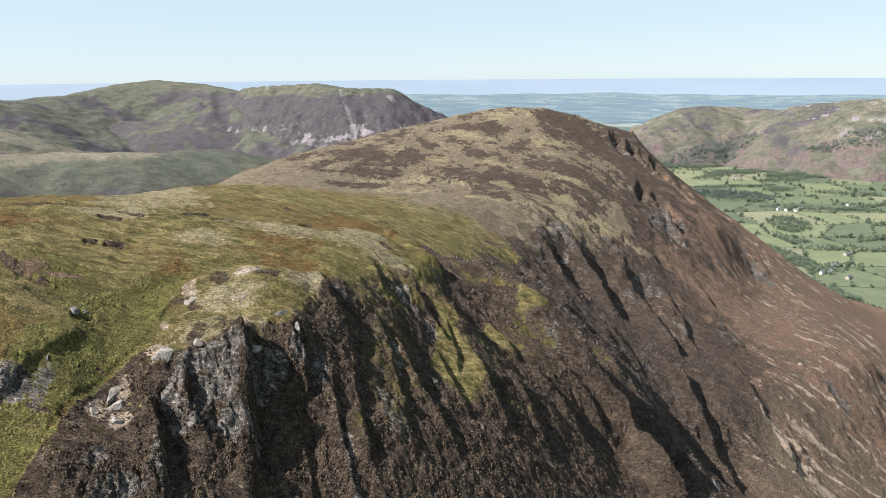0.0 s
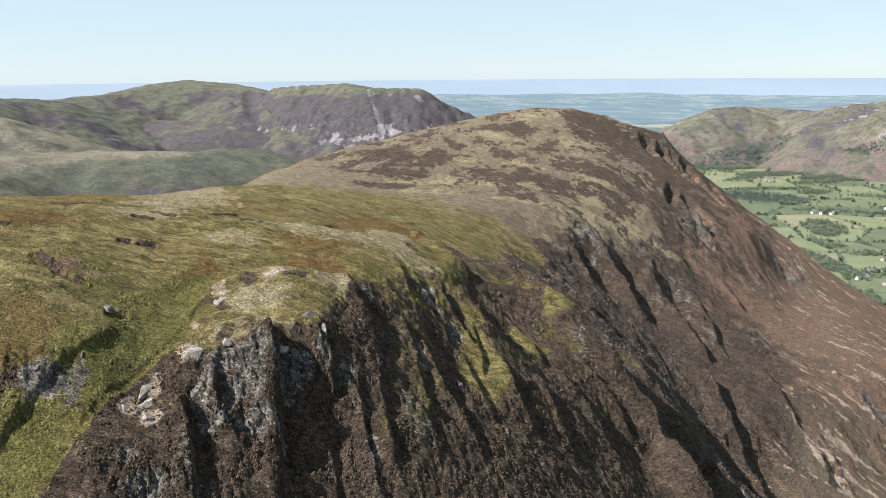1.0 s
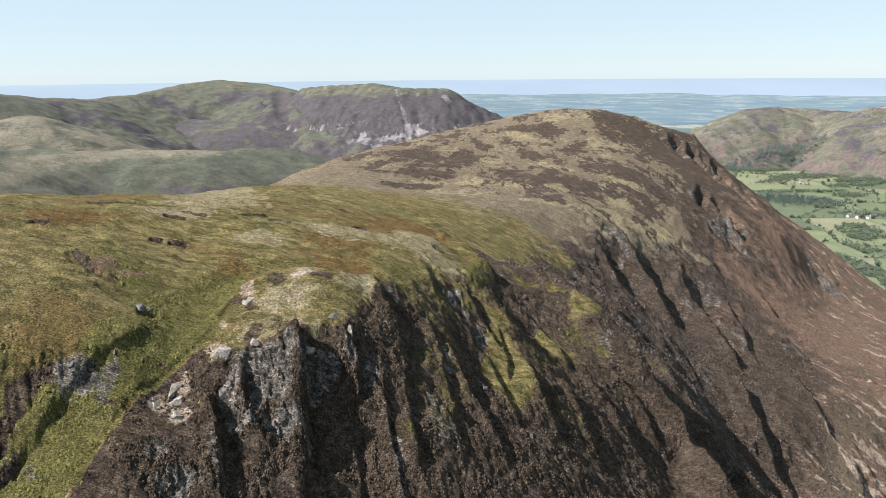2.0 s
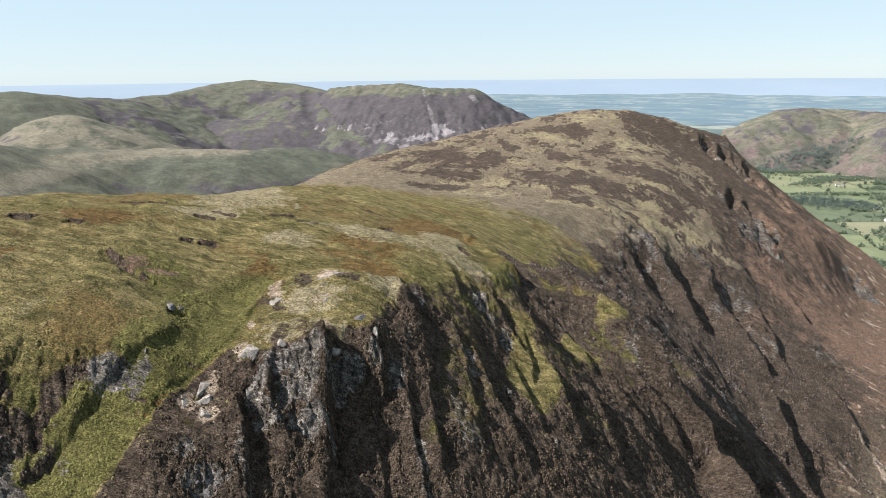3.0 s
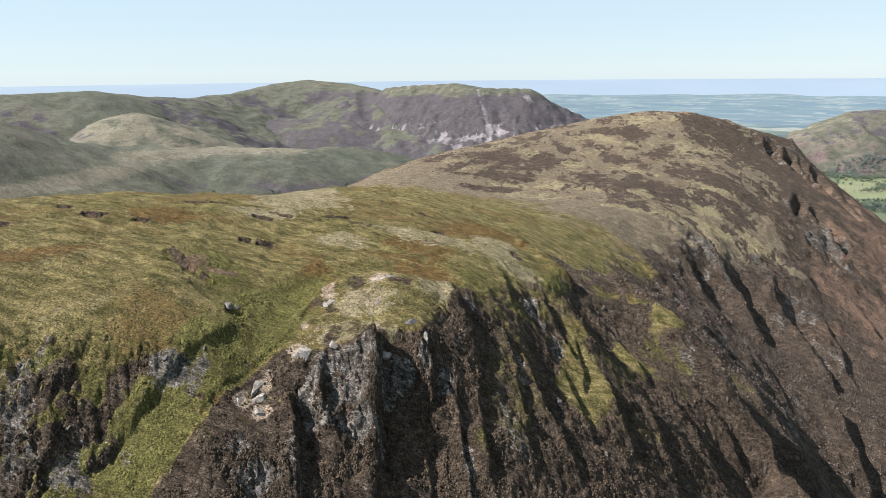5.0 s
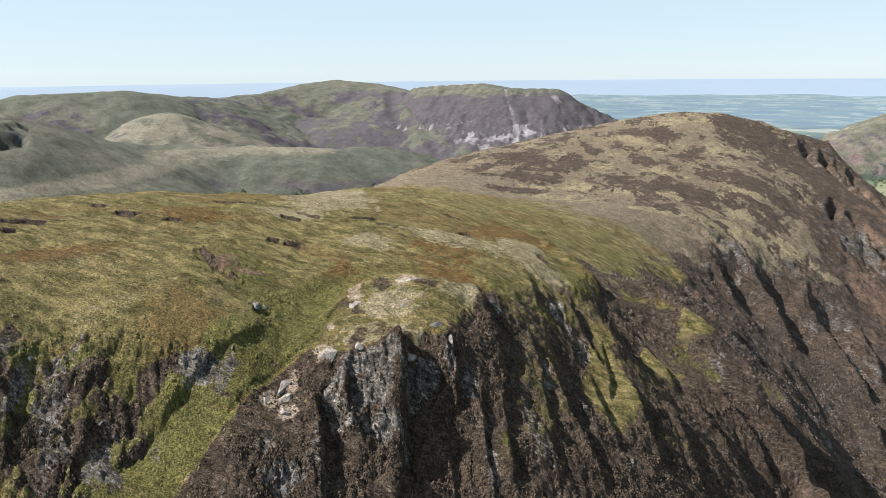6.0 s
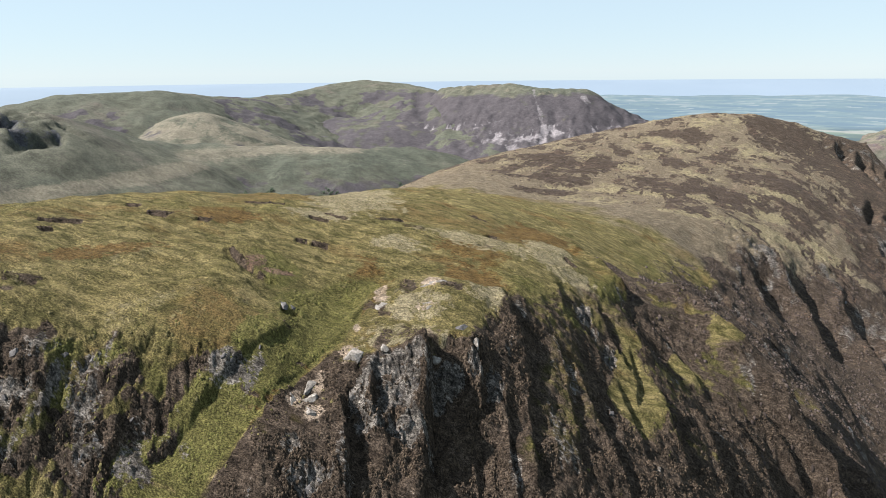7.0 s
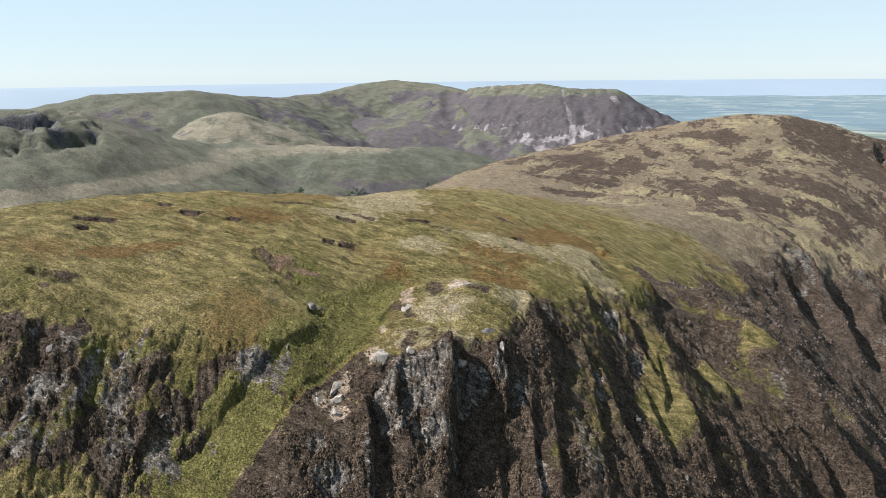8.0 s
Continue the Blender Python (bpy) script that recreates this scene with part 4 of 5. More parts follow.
def clump_sheet(name, spots, size, height, lean, mat):
    """Many small uneven tufts or bushes, each a low crown of faces on the slope, in one mesh."""
    x, y, z = gx.ravel()[spots], gy.ravel()[spots], gz.ravel()[spots]
    sx, sy = slope_x.ravel()[spots], slope_y.ravel()[spots]
    steep = np.hypot(sx, sy)
    lim = np.minimum(1, 2.2 / np.maximum(steep, 0.01))
    sx, sy = sx * lim, sy * lim
    n = len(spots)
    s = size * (0.6 + 0.9 * rng.rand(n) ** 2)
    h = height * s / size * (0.6 + 0.7 * rng.rand(n))
    ox, oy = rng.uniform(-0.5, 0.5, (2, n)) * 0.8
    k = 5
    ang = rng.rand(n)[:, None] * 6.28 + np.arange(k) * 2 * np.pi / k + rng.uniform(-0.3, 0.3, (n, k))
    r0 = s[:, None] * rng.uniform(0.7, 1.2, (n, k))
    r1 = r0 * rng.uniform(0.45, 0.75, (n, k))
    norm = np.sqrt(1 + sx ** 2 + sy ** 2)
    nx, ny, nz = -sx / norm * 0.6, -sy / norm * 0.6, np.maximum(1 / norm, 0.5)

    def ring(r, up):
        px, py = ox[:, None] + r * np.cos(ang), oy[:, None] + r * np.sin(ang)
        pz = px * sx[:, None] + py * sy[:, None]
        return np.stack([x[:, None] + px + up * nx[:, None], y[:, None] + py + up * ny[:, None], z[:, None] + pz + up * nz[:, None]], -1)

    low = ring(r0, -0.15 * h[:, None] * np.ones((1, k)))
    high = ring(r1, h[:, None] * rng.uniform(0.55, 1.0, (n, k)))
    apex = ring(np.zeros((n, 1)) + 0 * ang[:, :1], h[:, None] * 1.1)[:, :1]
    apex[:, :, 0] += (lean * rng.uniform(-0.3, 1, n) * s)[:, None]
    verts = np.concatenate([low, high, apex], 1).reshape(-1, 3)
    base = (np.arange(n) * (2 * k + 1))[:, None, None]
    i = np.arange(k)
    j = (i + 1) % k
    quad = np.stack([i, j, k + j, k + i], -1)[None] + base
    tri = np.stack([k + i, k + j, np.full(k, 2 * k)], -1)[None] + base
    me = bpy.data.meshes.new(name)
    me.vertices.add(len(verts))
    me.vertices.foreach_set("co", verts.astype(np.float32).ravel())
    loops = np.concatenate([quad.ravel(), tri.ravel()]).astype(np.int32)
    nq, nt = n * k, n * k
    me.loops.add(len(loops))
    me.loops.foreach_set("vertex_index", loops)
    me.polygons.add(nq + nt)
    me.polygons.foreach_set("loop_start", np.concatenate([np.arange(nq) * 4, nq * 4 + np.arange(nt) * 3]).astype(np.int32))
    me.polygons.foreach_set("loop_total", np.concatenate([np.full(nq, 4), np.full(nt, 3)]).astype(np.int32))
    me.update(calc_edges=True)
    me.materials.append(mat)
    return new(name, me)


def clump_material(name, stops, scale=1.5):
    """Colour that changes from clump to clump and within each."""
    m, N, L, sh = material(name, 0.95)
    sh.inputs["Specular IOR Level"].default_value = 0.05
    g = N.new("ShaderNodeNewGeometry")
    n = noise_node(N, L, scale, 4, place(N, L), 0.7)
    f = maths(N, L, "ADD", maths(N, L, "MULTIPLY", g.outputs["Random Per Island"], 0.6), maths(N, L, "MULTIPLY", n, 0.4))
    L.new(ramp(N, L, f, stops), sh.inputs["Base Color"])
    return m


heath_mat = clump_material("heather_bush", [(0.2, (0.021, 0.016, 0.012)), (0.5, (0.046, 0.034, 0.025)), (0.8, (0.078, 0.059, 0.043))])
tuft_mat = clump_material("grass_tuft", [(0.2, (0.068, 0.060, 0.026)), (0.5, (0.098, 0.085, 0.039)), (0.8, (0.130, 0.110, 0.056))])
green_mat = clump_material("green_tuft", [(0.2, (0.056, 0.056, 0.018)), (0.8, (0.110, 0.106, 0.038))])
# heather cooled with blue, putting haze into the farther bushes
hazed_heath_mat = clump_material("hazed_heather_bush", [(0.2, (0.030, 0.024, 0.022)), (0.5, (0.048, 0.038, 0.035)), (0.8, (0.068, 0.054, 0.050))])
bracken_mat = clump_material("bracken_clump", [(0.2, (0.062, 0.042, 0.032)), (0.5, (0.082, 0.055, 0.042)), (0.8, (0.104, 0.072, 0.056))])
moor_tuft_mat = clump_material("moor_tuft", [(0.2, (0.075, 0.058, 0.036)), (0.5, (0.108, 0.088, 0.060)), (0.8, (0.140, 0.115, 0.080))])
reach = smooth(300, 130, RR)
lumpy = np.clip(0.35 + 1.2 * fbm(gx / 6 + 2, gy / 6, 3), 0, 1)
bush = np.clip(heather - rock * 0.8 - green * 0.5, 0, 1) ** 2 * lumpy
ob = clump_sheet("heather", pick_spots(bush * smooth(240, 150, RR), 72000), 0.19, 0.22, 0.3, heath_mat)
tagged(ob, "brown heather bushes on the steep slope", "heather", kind="stuff")
ob = clump_sheet("heather", pick_spots(np.clip(heather - rock * 0.5, 0, 1) * smooth(860, 380, RR) * smooth(180, 270, RR) * (0.4 + lumpy), 30000), 0.55, 0.42, 0.3, hazed_heath_mat)
tagged(ob, "brown heather bushes on the farther slope", "heather", kind="stuff")
ob = clump_sheet("bracken", pick_spots(russet * (1 - rock) * smooth(800, 450, RR) * smooth(180, 300, RR), 7000), 0.5, 0.35, 0.4, bracken_mat)
tagged(ob, "russet bracken on the farther slope", "bracken", kind="stuff")
ob = clump_sheet("grass_tussocks", pick_spots((1 - face) * (1 - in_gully) * (0.15 + straw) * lumpy * reach, 11000), 0.24, 0.10, 0.9, tuft_mat)
tagged(ob, "straw-coloured moor grass tussocks on the plateau", "grass", kind="stuff")
ob = clump_sheet("grass_tussocks", pick_spots(hill * (1 - face) * (1 - heather) * smooth(800, 450, RR) * (0.3 + straw), 9000), 0.5, 0.25, 0.9, moor_tuft_mat)
tagged(ob, "pale moor grass tussocks on the hill", "grass", kind="stuff")
ob = clump_sheet("grass_tufts", pick_spots(np.clip(green, 0, 1) ** 3 * lumpy * reach, 4000), 0.20, 0.08, 0.6, green_mat)
tagged(ob, "green grass tufts in the gully and on ledges", "grass", kind="stuff")


# ---- loose and bedded rocks ----
def rock_material(name, stops):
    m, N, L, sh = material(name, 0.85)
    info = N.new("ShaderNodeObjectInfo")
    p = place(N, L)
    n = noise_node(N, L, 1.6, 7, p, 0.75)
    c = ramp(N, L, n, stops)
    c = blend(N, L, 0.6, c, ramp(N, L, info.outputs["Random"], [(0.0, (0.55, 0.54, 0.53)), (1.0, (1.25, 1.22, 1.18))]), "MULTIPLY")
    L.new(c, sh.inputs["Base Color"])
    relief(N, L, sh, n, 0.25)
    return m


crag_mat = rock_material("crag_stone", [(0.3, (0.0231, 0.0216, 0.0220)), (0.5, (0.0770, 0.0732, 0.0762)), (0.7, (0.1925, 0.1848, 0.1906))])
pale_mat = rock_material("pale_stone", [(0.36, (0.045, 0.040, 0.036)), (0.48, (0.140, 0.128, 0.120)), (0.66, (0.290, 0.272, 0.258))])


def rock_mesh(name, seed, sx, sy, sz, mat, points=16):
    """An angular block: the hull of scattered points, its edges worn."""
    r = np.random.RandomState(seed)
    bm = bmesh.new()
    for _ in range(points):
        v = r.normal(size=3)
        v /= np.abs(v).max() ** 0.6 * np.linalg.norm(v) ** 0.4
        bm.verts.new((v[0] * sx, v[1] * sy, v[2] * sz))
    out = bmesh.ops.convex_hull(bm, input=bm.verts)
    bmesh.ops.delete(bm, geom=[g for g in out["geom_interior"] + out["geom_unused"] if isinstance(g, bmesh.types.BMVert)], context="VERTS")
    me = bpy.data.meshes.new(name)
    bm.to_mesh(me)
    bm.free()
    me.materials.append(mat)
    return me


def ground_z(x, y):
    """Height of the ridge's sheet at a place."""
    a, r = math.atan2(x, y), math.hypot(x, y)
    col = int(np.argmin(np.abs(azimuth[:FINE_COLS] - a)))
    row = int(np.argmin(np.abs(radius - r)))
    return float(gz[row, col]), float(slope_x[row, col]), float(slope_y[row, col])


def bedded(x, y, sink, turn, scale):
    """A pose on the slope, leaning part of the way with it."""
    z, ax, ay = ground_z(x, y)
    normal = Vector((-ax * 0.9, -ay * 0.9, 1)).normalized()
    q = normal.to_track_quat("Z", "Y")
    return Matrix.LocRotScale(Vector((x, y, z - sink)), q, Vector((scale,) * 3)) @ Matrix.Rotation(turn, 4, "Z")


blocks = [rock_mesh("rock", 40 + k, 1.0, 0.75, 0.62 + 0.1 * (k % 3), crag_mat) for k in range(8)]
spots = pick_spots(np.clip(rock, 0, 1) ** 2 * smooth(520, 130, RR) * (0.25 + near), 420)
rng.shuffle(spots)
for k, spot in enumerate(spots[:130]):
    x, y = float(gx.ravel()[spot]), float(gy.ravel()[spot])
    far_off = math.hypot(x, y)
    ob = new("rock", blocks[k % 8])
    s = (0.4 + 1.0 * rng.rand() ** 2) * (1.0 if far_off < 220 else 1.9)
    ob.matrix_world = bedded(x, y, 0.62 * s, rng.rand() * 6.28, s)
    ob.parent = fell

# stones that stand out: place, half-length, half-width, half-height, turn, pale or not, label
STONES = [
    (-56.8, 114.0, 3.0, 2.0, 2.6, 70, 1, "large pale weathered slab on the knoll edge"),
    (-62.3, 106.6, 2.4, 0.9, 0.8, 60, 1, "long pale slab lying on the slope"),
    (-61.4, 103.4, 1.8, 1.0, 0.8, 40, 1, "pale broken slab in the heather"),
    (-64.0, 102.0, 1.6, 0.8, 0.6, 55, 1, "pale broken slab in the heather"),
    (-59.8, 101.0, 1.5, 0.9, 0.9, 30, 1, "pale broken slab in the heather"),
    (-46.3, 134.8, 1.5, 0.7, 0.6, 20, 1, "pale boulder on the knoll top"),
    (-44.8, 133.6, 1.0, 0.7, 0.6, 80, 1, "small pale boulder on the knoll top"),
    (-43.6, 123.8, 1.1, 0.8, 0.8, 10, 1, "pale boulder near the knoll edge"),
    (-44.9, 142.5, 2.6, 1.0, 0.6, 0, 1, "low pale outcrop on the knoll crown"),
    (-48.5, 140.0, 2.2, 0.8, 0.5, 20, 1, "low pale outcrop on the knoll crown"),
    (-56.3, 132.0, 1.9, 1.0, 0.7, 70, 1, "pale outcrop beside the grassy knoll"),
    (-36.0, 129.0, 1.6, 1.1, 1.0, 30, 0, "dark grey outcrop on the knoll"),
    (-76.1, 120.9, 1.4, 1.0, 0.9, 30, 0, "dark boulder in the grass above the gully"),
    (-74.6, 122.0, 0.9, 0.7, 0.6, 10, 0, "small dark boulder in the grass"),
    (-50.0, 117.0, 1.2, 0.8, 0.8, 50, 1, "pale block on the crag rim"),
    (-53.0, 108.0, 1.4, 0.9, 1.5, 80, 1, "pale upright block in the crag"),
    (-40.2, 121.0, 1.5, 1.0, 1.2, 20, 1, "pale block on the crag rim"),
    (-32.4, 126.6, 1.3, 0.9, 1.6, 60, 1, "pale upright block in the crag"),
]
for k, (x, y, a, b, c, turn, pale, label) in enumerate(STONES):
    ob = new("boulder", rock_mesh("boulder", 90 + k, a, b, 0.7 * c, pale_mat if pale else crag_mat, 17))
    ob.matrix_world = bedded(x, y, 0.62 * c, radians(turn), 1.25)
    tagged(ob, label, "boulder", "stones on the knoll")


# ---- the valley: fields, hedges, woods, farms ----
# leaves and needles bluer than their own green, to paint the valley's haze
leaf_mat = clump_material("tree_leaves", [(0.2, (0.0330, 0.0470, 0.0370)), (0.5, (0.0520, 0.0690, 0.0500)), (0.85, (0.0780, 0.0960, 0.0640))], 0.4)
# same leaves made paler and bluer: haze painted into the far woods
hazed_leaf_mat = clump_material("hazed_tree_leaves", [(0.2, (0.050, 0.066, 0.064)), (0.8, (0.084, 0.102, 0.092))], 0.4)
needle_mat = clump_material("conifer_needles", [(0.2, (0.0290, 0.0420, 0.0420)), (0.8, (0.0520, 0.0690, 0.0620))], 0.4)
bark_mat = flat_material("bark", [(0.3, (0.0385, 0.0308, 0.0231)), (0.7, (0.0847, 0.0693, 0.0539))], 3.0)
white_mat = flat_material("white_render", [(0.3, (0.50, 0.49, 0.47)), (0.7, (0.62, 0.61, 0.58))], 0.8)
stone_mat = flat_material("farm_stone", [(0.3, (0.1694, 0.1617, 0.1463)), (0.7, (0.2772, 0.2618, 0.2387))], 1.5)
slate_mat = flat_material("roof_slate", [(0.3, (0.0539, 0.0577, 0.0655)), (0.7, (0.1155, 0.1193, 0.1270))], 1.2, 0.6)
pane_mat = flat_material("window_glass", [(0.3, (0.0154, 0.0193, 0.0231)), (0.7, (0.0308, 0.0347, 0.0385))], 1.0, 0.1)
door_mat = flat_material("door_paint", [(0.3, (0.0385, 0.0539, 0.0462)), (0.7, (0.0616, 0.0770, 0.0693))], 2.0, 0.5)


def field_material():
    m, N, L, sh = material("meadow", 0.95)
    info = N.new("ShaderNodeObjectInfo")
    n = noise_node(N, L, 0.03, 7, place(N, L), 0.72)
    # field greens pulled towards blue-grey, with the valley's haze in the colour
    c = ramp(N, L, info.outputs["Random"], [(0.0, (0.056, 0.070, 0.045)), (0.35, (0.078, 0.095, 0.056)), (0.7, (0.102, 0.116, 0.068)), (0.92, (0.122, 0.126, 0.080)), (1.0, (0.114, 0.106, 0.080))])
    c = blend(N, L, 0.55, c, ramp(N, L, n, [(0.3, (0.55, 0.6, 0.6)), (0.7, (1.3, 1.25, 1.2))]), "MULTIPLY")
    L.new(c, sh.inputs["Base Color"])
    return m


meadow = field_material()
vr = np.random.RandomState(5)
COS, SIN = math.cos(0.42), math.sin(0.42)
NU, NV, DU, DV = 14, 18, 145.0, 138.0


def floor_at(x, y):
    """Valley floor, or the foot of the ridge where that is higher."""
    return float(max(valley_floor(x, y), ridge_base(np.array([x * 1.0]), np.array([y * 1.0]))[0]))


corner = {}
for i in range(NU + 1):
    for j in range(NV + 1):
        u, v = (i + 0.5 * (j % 2) * 0.6) * DU + vr.uniform(-34, 34), j * DV + vr.uniform(-28, 28)
        corner[i, j] = (470 + u * COS + v * SIN * 0.55, 760 - u * SIN * 0.35 + v * COS)


def in_valley(x, y):
    d = math.hypot(x, y)
    return 900 < d < 3050 and math.degrees(math.atan2(x, y)) > 14 and ridge_base(np.array([x]), np.array([y]))[0] < 165


edges, fields = [], 0
for i in range(NU):
    for j in range(NV):
        q = [corner[i, j], corner[i + 1, j], corner[i + 1, j + 1], corner[i, j + 1]]
        cx, cy = sum(a[0] for a in q) / 4, sum(a[1] for a in q) / 4
        if not in_valley(cx, cy) or fields >= 300:
            continue
        bm = bmesh.new()
        ring = []
        for k in range(4):
            a, b = q[k], q[(k + 1) % 4]
            for t in (0.0, 0.33, 0.67):
                ring.append((a[0] + (b[0] - a[0]) * t, a[1] + (b[1] - a[1]) * t))
        lo = [bm.verts.new((cx + (x - cx) * 0.985, cy + (y - cy) * 0.985, valley_floor(x, y) + 0.5)) for x, y in ring]
        mid_v = bm.verts.new((cx, cy, valley_floor(cx, cy) + 0.6))
        for k in range(12):
            bm.faces.new((lo[k], lo[(k + 1) % 12], mid_v))
        ob = part("field", bm, meadow, ground)
        fields += 1
        edges += [(q[0], q[1]), (q[0], q[3])]


def blob_sheet(name, places, mat, spread=0.8):
    """Crowns as many small uneven clumps, joined: places are x, y, z, radius, height, clumps."""
    verts, faces = [], []
    octa = np.array([(1, 0, 0), (0, 1, 0), (-1, 0, 0), (0, -1, 0), (0, 0, 1), (0, 0, -0.8)], float)
    tri = [(0, 1, 4), (1, 2, 4), (2, 3, 4), (3, 0, 4), (1, 0, 5), (2, 1, 5), (3, 2, 5), (0, 3, 5)]
    for x, y, z, r, h, count in places:
        for _ in range(count):
            a, b, up = vr.uniform(0, 6.28), math.sqrt(vr.rand()) * r * spread, vr.uniform(0.25, 0.95)
            b *= math.sqrt(max(0.15, 1 - (up - 0.45) ** 2 * 3))
            s = r * vr.uniform(0.28, 0.5)
            turn = vr.uniform(0, 1.57)
            c, n = math.cos(turn), math.sin(turn)
            o = octa * (s * vr.uniform(0.75, 1.25, (6, 3)))
            k = len(verts)
            verts += [(x + b * math.cos(a) + p[0] * c - p[1] * n, y + b * math.sin(a) + p[0] * n + p[1] * c, z + up * h + p[2]) for p in o]
            faces += [tuple(k + t for t in f) for f in tri]
    me = bpy.data.meshes.new(name)
    me.from_pydata(verts, [], faces)
    me.materials.append(mat)
    return new(name, me)


hedge_spots = []
for a, b in edges:
    if vr.rand() < 0.72:
        length = math.hypot(b[0] - a[0], b[1] - a[1])
        for k in range(int(length / 4.5)):
            if vr.rand() < 0.8:
                t = k * 4.5 / length
                x, y = a[0] + (b[0] - a[0]) * t + vr.uniform(-0.7, 0.7), a[1] + (b[1] - a[1]) * t + vr.uniform(-0.7, 0.7)
                hedge_spots.append((x, y, valley_floor(x, y), vr.uniform(1.3, 2.4), vr.uniform(1.6, 3.2), 2))
tagged(blob_sheet("hedgerow", hedge_spots, leaf_mat), "dark green hedgerows between the fields", "hedge", kind="stuff")


def broadleaf(seed):
    """A tree: tapered trunk, limbs and a crown of many clumps."""
    root = new("tree")
    bm = bmesh.new()
    bmesh.ops.create_cone(bm, segments=7, radius1=0.45, radius2=0.18, depth=4.5, cap_ends=True, matrix=Matrix.Translation((0, 0, 2.2)))
    r = np.random.RandomState(seed)
    for k in range(4):
        a = k * 1.6 + r.uniform(-0.4, 0.4)
        m = Matrix.Translation((math.cos(a) * 1.1, math.sin(a) * 1.1, 4.9)) @ Matrix.Rotation(a, 4, "Z") @ Matrix.Rotation(0.8, 4, "Y")
        bmesh.ops.create_cone(bm, segments=5, radius1=0.18, radius2=0.06, depth=3.2, cap_ends=True, matrix=m)
    part("trunk", bm, bark_mat, root)
    bm = bmesh.new()
    for k in range(54):
        a, up = r.uniform(0, 6.28), r.uniform(0, 1)
        w = 4.4 * math.sqrt(max(0.05, 1 - (2 * up - 0.85) ** 2)) * math.sqrt(r.rand())
        s = r.uniform(0.8, 1.6)
        out = bmesh.ops.create_icosphere(bm, subdivisions=1, radius=s, matrix=Matrix.Translation((w * math.cos(a), w * math.sin(a), 3.2 + 6.6 * up)))
        for v in out["verts"]:
            v.co += Vector(r.uniform(-0.35, 0.35, 3) * s)
    part("crown", bm, leaf_mat, root)
    return tagged(root, "broadleaved tree with a dense dark green crown", "tree", "hedgerow trees")


trees = [broadleaf(s) for s in (1, 2, 3)]
spots = []
for a, b in edges:
    for t in vr.rand(2):
        if vr.rand() < 0.62:
            spots.append((a[0] + (b[0] - a[0]) * t, a[1] + (b[1] - a[1]) * t))
vr.shuffle(spots)
for k, (x, y) in enumerate(spots[:270]):
    s = vr.uniform(0.75, 1.5)
    m = Matrix.LocRotScale(Vector((x, y, valley_floor(x, y) - 0.2)), Euler((0, 0, vr.uniform(0, 6.28))), None)
    if k < 3:
        trees[k].matrix_basis, trees[k].scale = m, (s, s, s * 0.95)
        trees[k].location, trees[k].rotation_euler = m.translation, m.to_euler()
    else:
        ob = copy_thing(trees[k % 3], m)
        ob.scale = (s, s, s * 0.95)


loose = [(x + vr.uniform(-12, 12), y + vr.uniform(-12, 12)) for x, y in spots[270:]]
for a, b in edges:
    for t in vr.rand(9):
        if vr.rand() < 0.75:
            loose.append((a[0] + (b[0] - a[0]) * t + vr.uniform(-2, 2), a[1] + (b[1] - a[1]) * t + vr.uniform(-2, 2)))
loose = [(x, y, valley_floor(x, y), vr.uniform(2.6, 6.4), vr.uniform(5, 11), 6) for x, y in loose]
tagged(blob_sheet("field_trees", loose, leaf_mat), "scattered dark green trees along the hedges", "trees", kind="stuff")


def wood(name, label, outline, count, mat, size, high, clumps, at=None):
    """A wood of joined crowns inside a rough ellipse: centre, half-axes, turn."""
    cx, cy, ax, ay, turn = outline
    c, n = math.cos(turn), math.sin(turn)
    places = []
    while len(places) < count:
        u, v = vr.uniform(-1, 1, 2)
        edge_in = u * u + v * v + 0.35 * perlin(np.array([cx / 97 + u * 3]), np.array([cy / 89 + v * 3]))[0]
        if edge_in < 0.85:
            x, y = cx + u * ax * c - v * ay * n, cy + u * ax * n + v * ay * c
            places.append((x, y, (at or floor_at)(x, y), size * vr.uniform(0.7, 1.3), high * vr.uniform(0.75, 1.25), clumps))
    return tagged(blob_sheet(name, places, mat), label, "wood", kind="stuff")


def foot_of_fell(x, y):
    """Ground of the far fells' lower slope."""
    j, i = int(np.argmin(np.abs(eaX[0] - x))), int(np.argmin(np.abs(eaY[:, 0] - y)))
    return max(float(valley_floor(x, y)), float(eaZ[i, j]))


def on_shoulder(x, y):
    """Ground of the low shoulder across the side valley."""
    return float(shZ[int(np.argmin(np.abs(shY[:, 0] - y))), int(np.argmin(np.abs(shX[0] - x)))])


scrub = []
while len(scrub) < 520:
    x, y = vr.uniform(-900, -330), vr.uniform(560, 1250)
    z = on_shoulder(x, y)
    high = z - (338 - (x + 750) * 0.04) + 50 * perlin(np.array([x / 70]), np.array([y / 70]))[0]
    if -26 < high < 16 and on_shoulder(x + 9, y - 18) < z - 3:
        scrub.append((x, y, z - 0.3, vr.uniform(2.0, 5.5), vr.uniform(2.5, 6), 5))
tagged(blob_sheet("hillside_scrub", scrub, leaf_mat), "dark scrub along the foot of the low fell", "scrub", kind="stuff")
wood("conifer_wood", "dark conifer plantation on the valley floor", (905, 1960, 150, 75, -0.5), 900, needle_mat, 3.2, 15, 4)
wood("woodland", "strip of woodland along the foot of the fell", (740, 1310, 130, 34, 1.75), 420, leaf_mat, 4.2, 8, 5)
wood("woodland", "strip of woodland along the foot of the fell", (700, 1090, 90, 26, 1.9), 240, leaf_mat, 3.8, 7, 5)
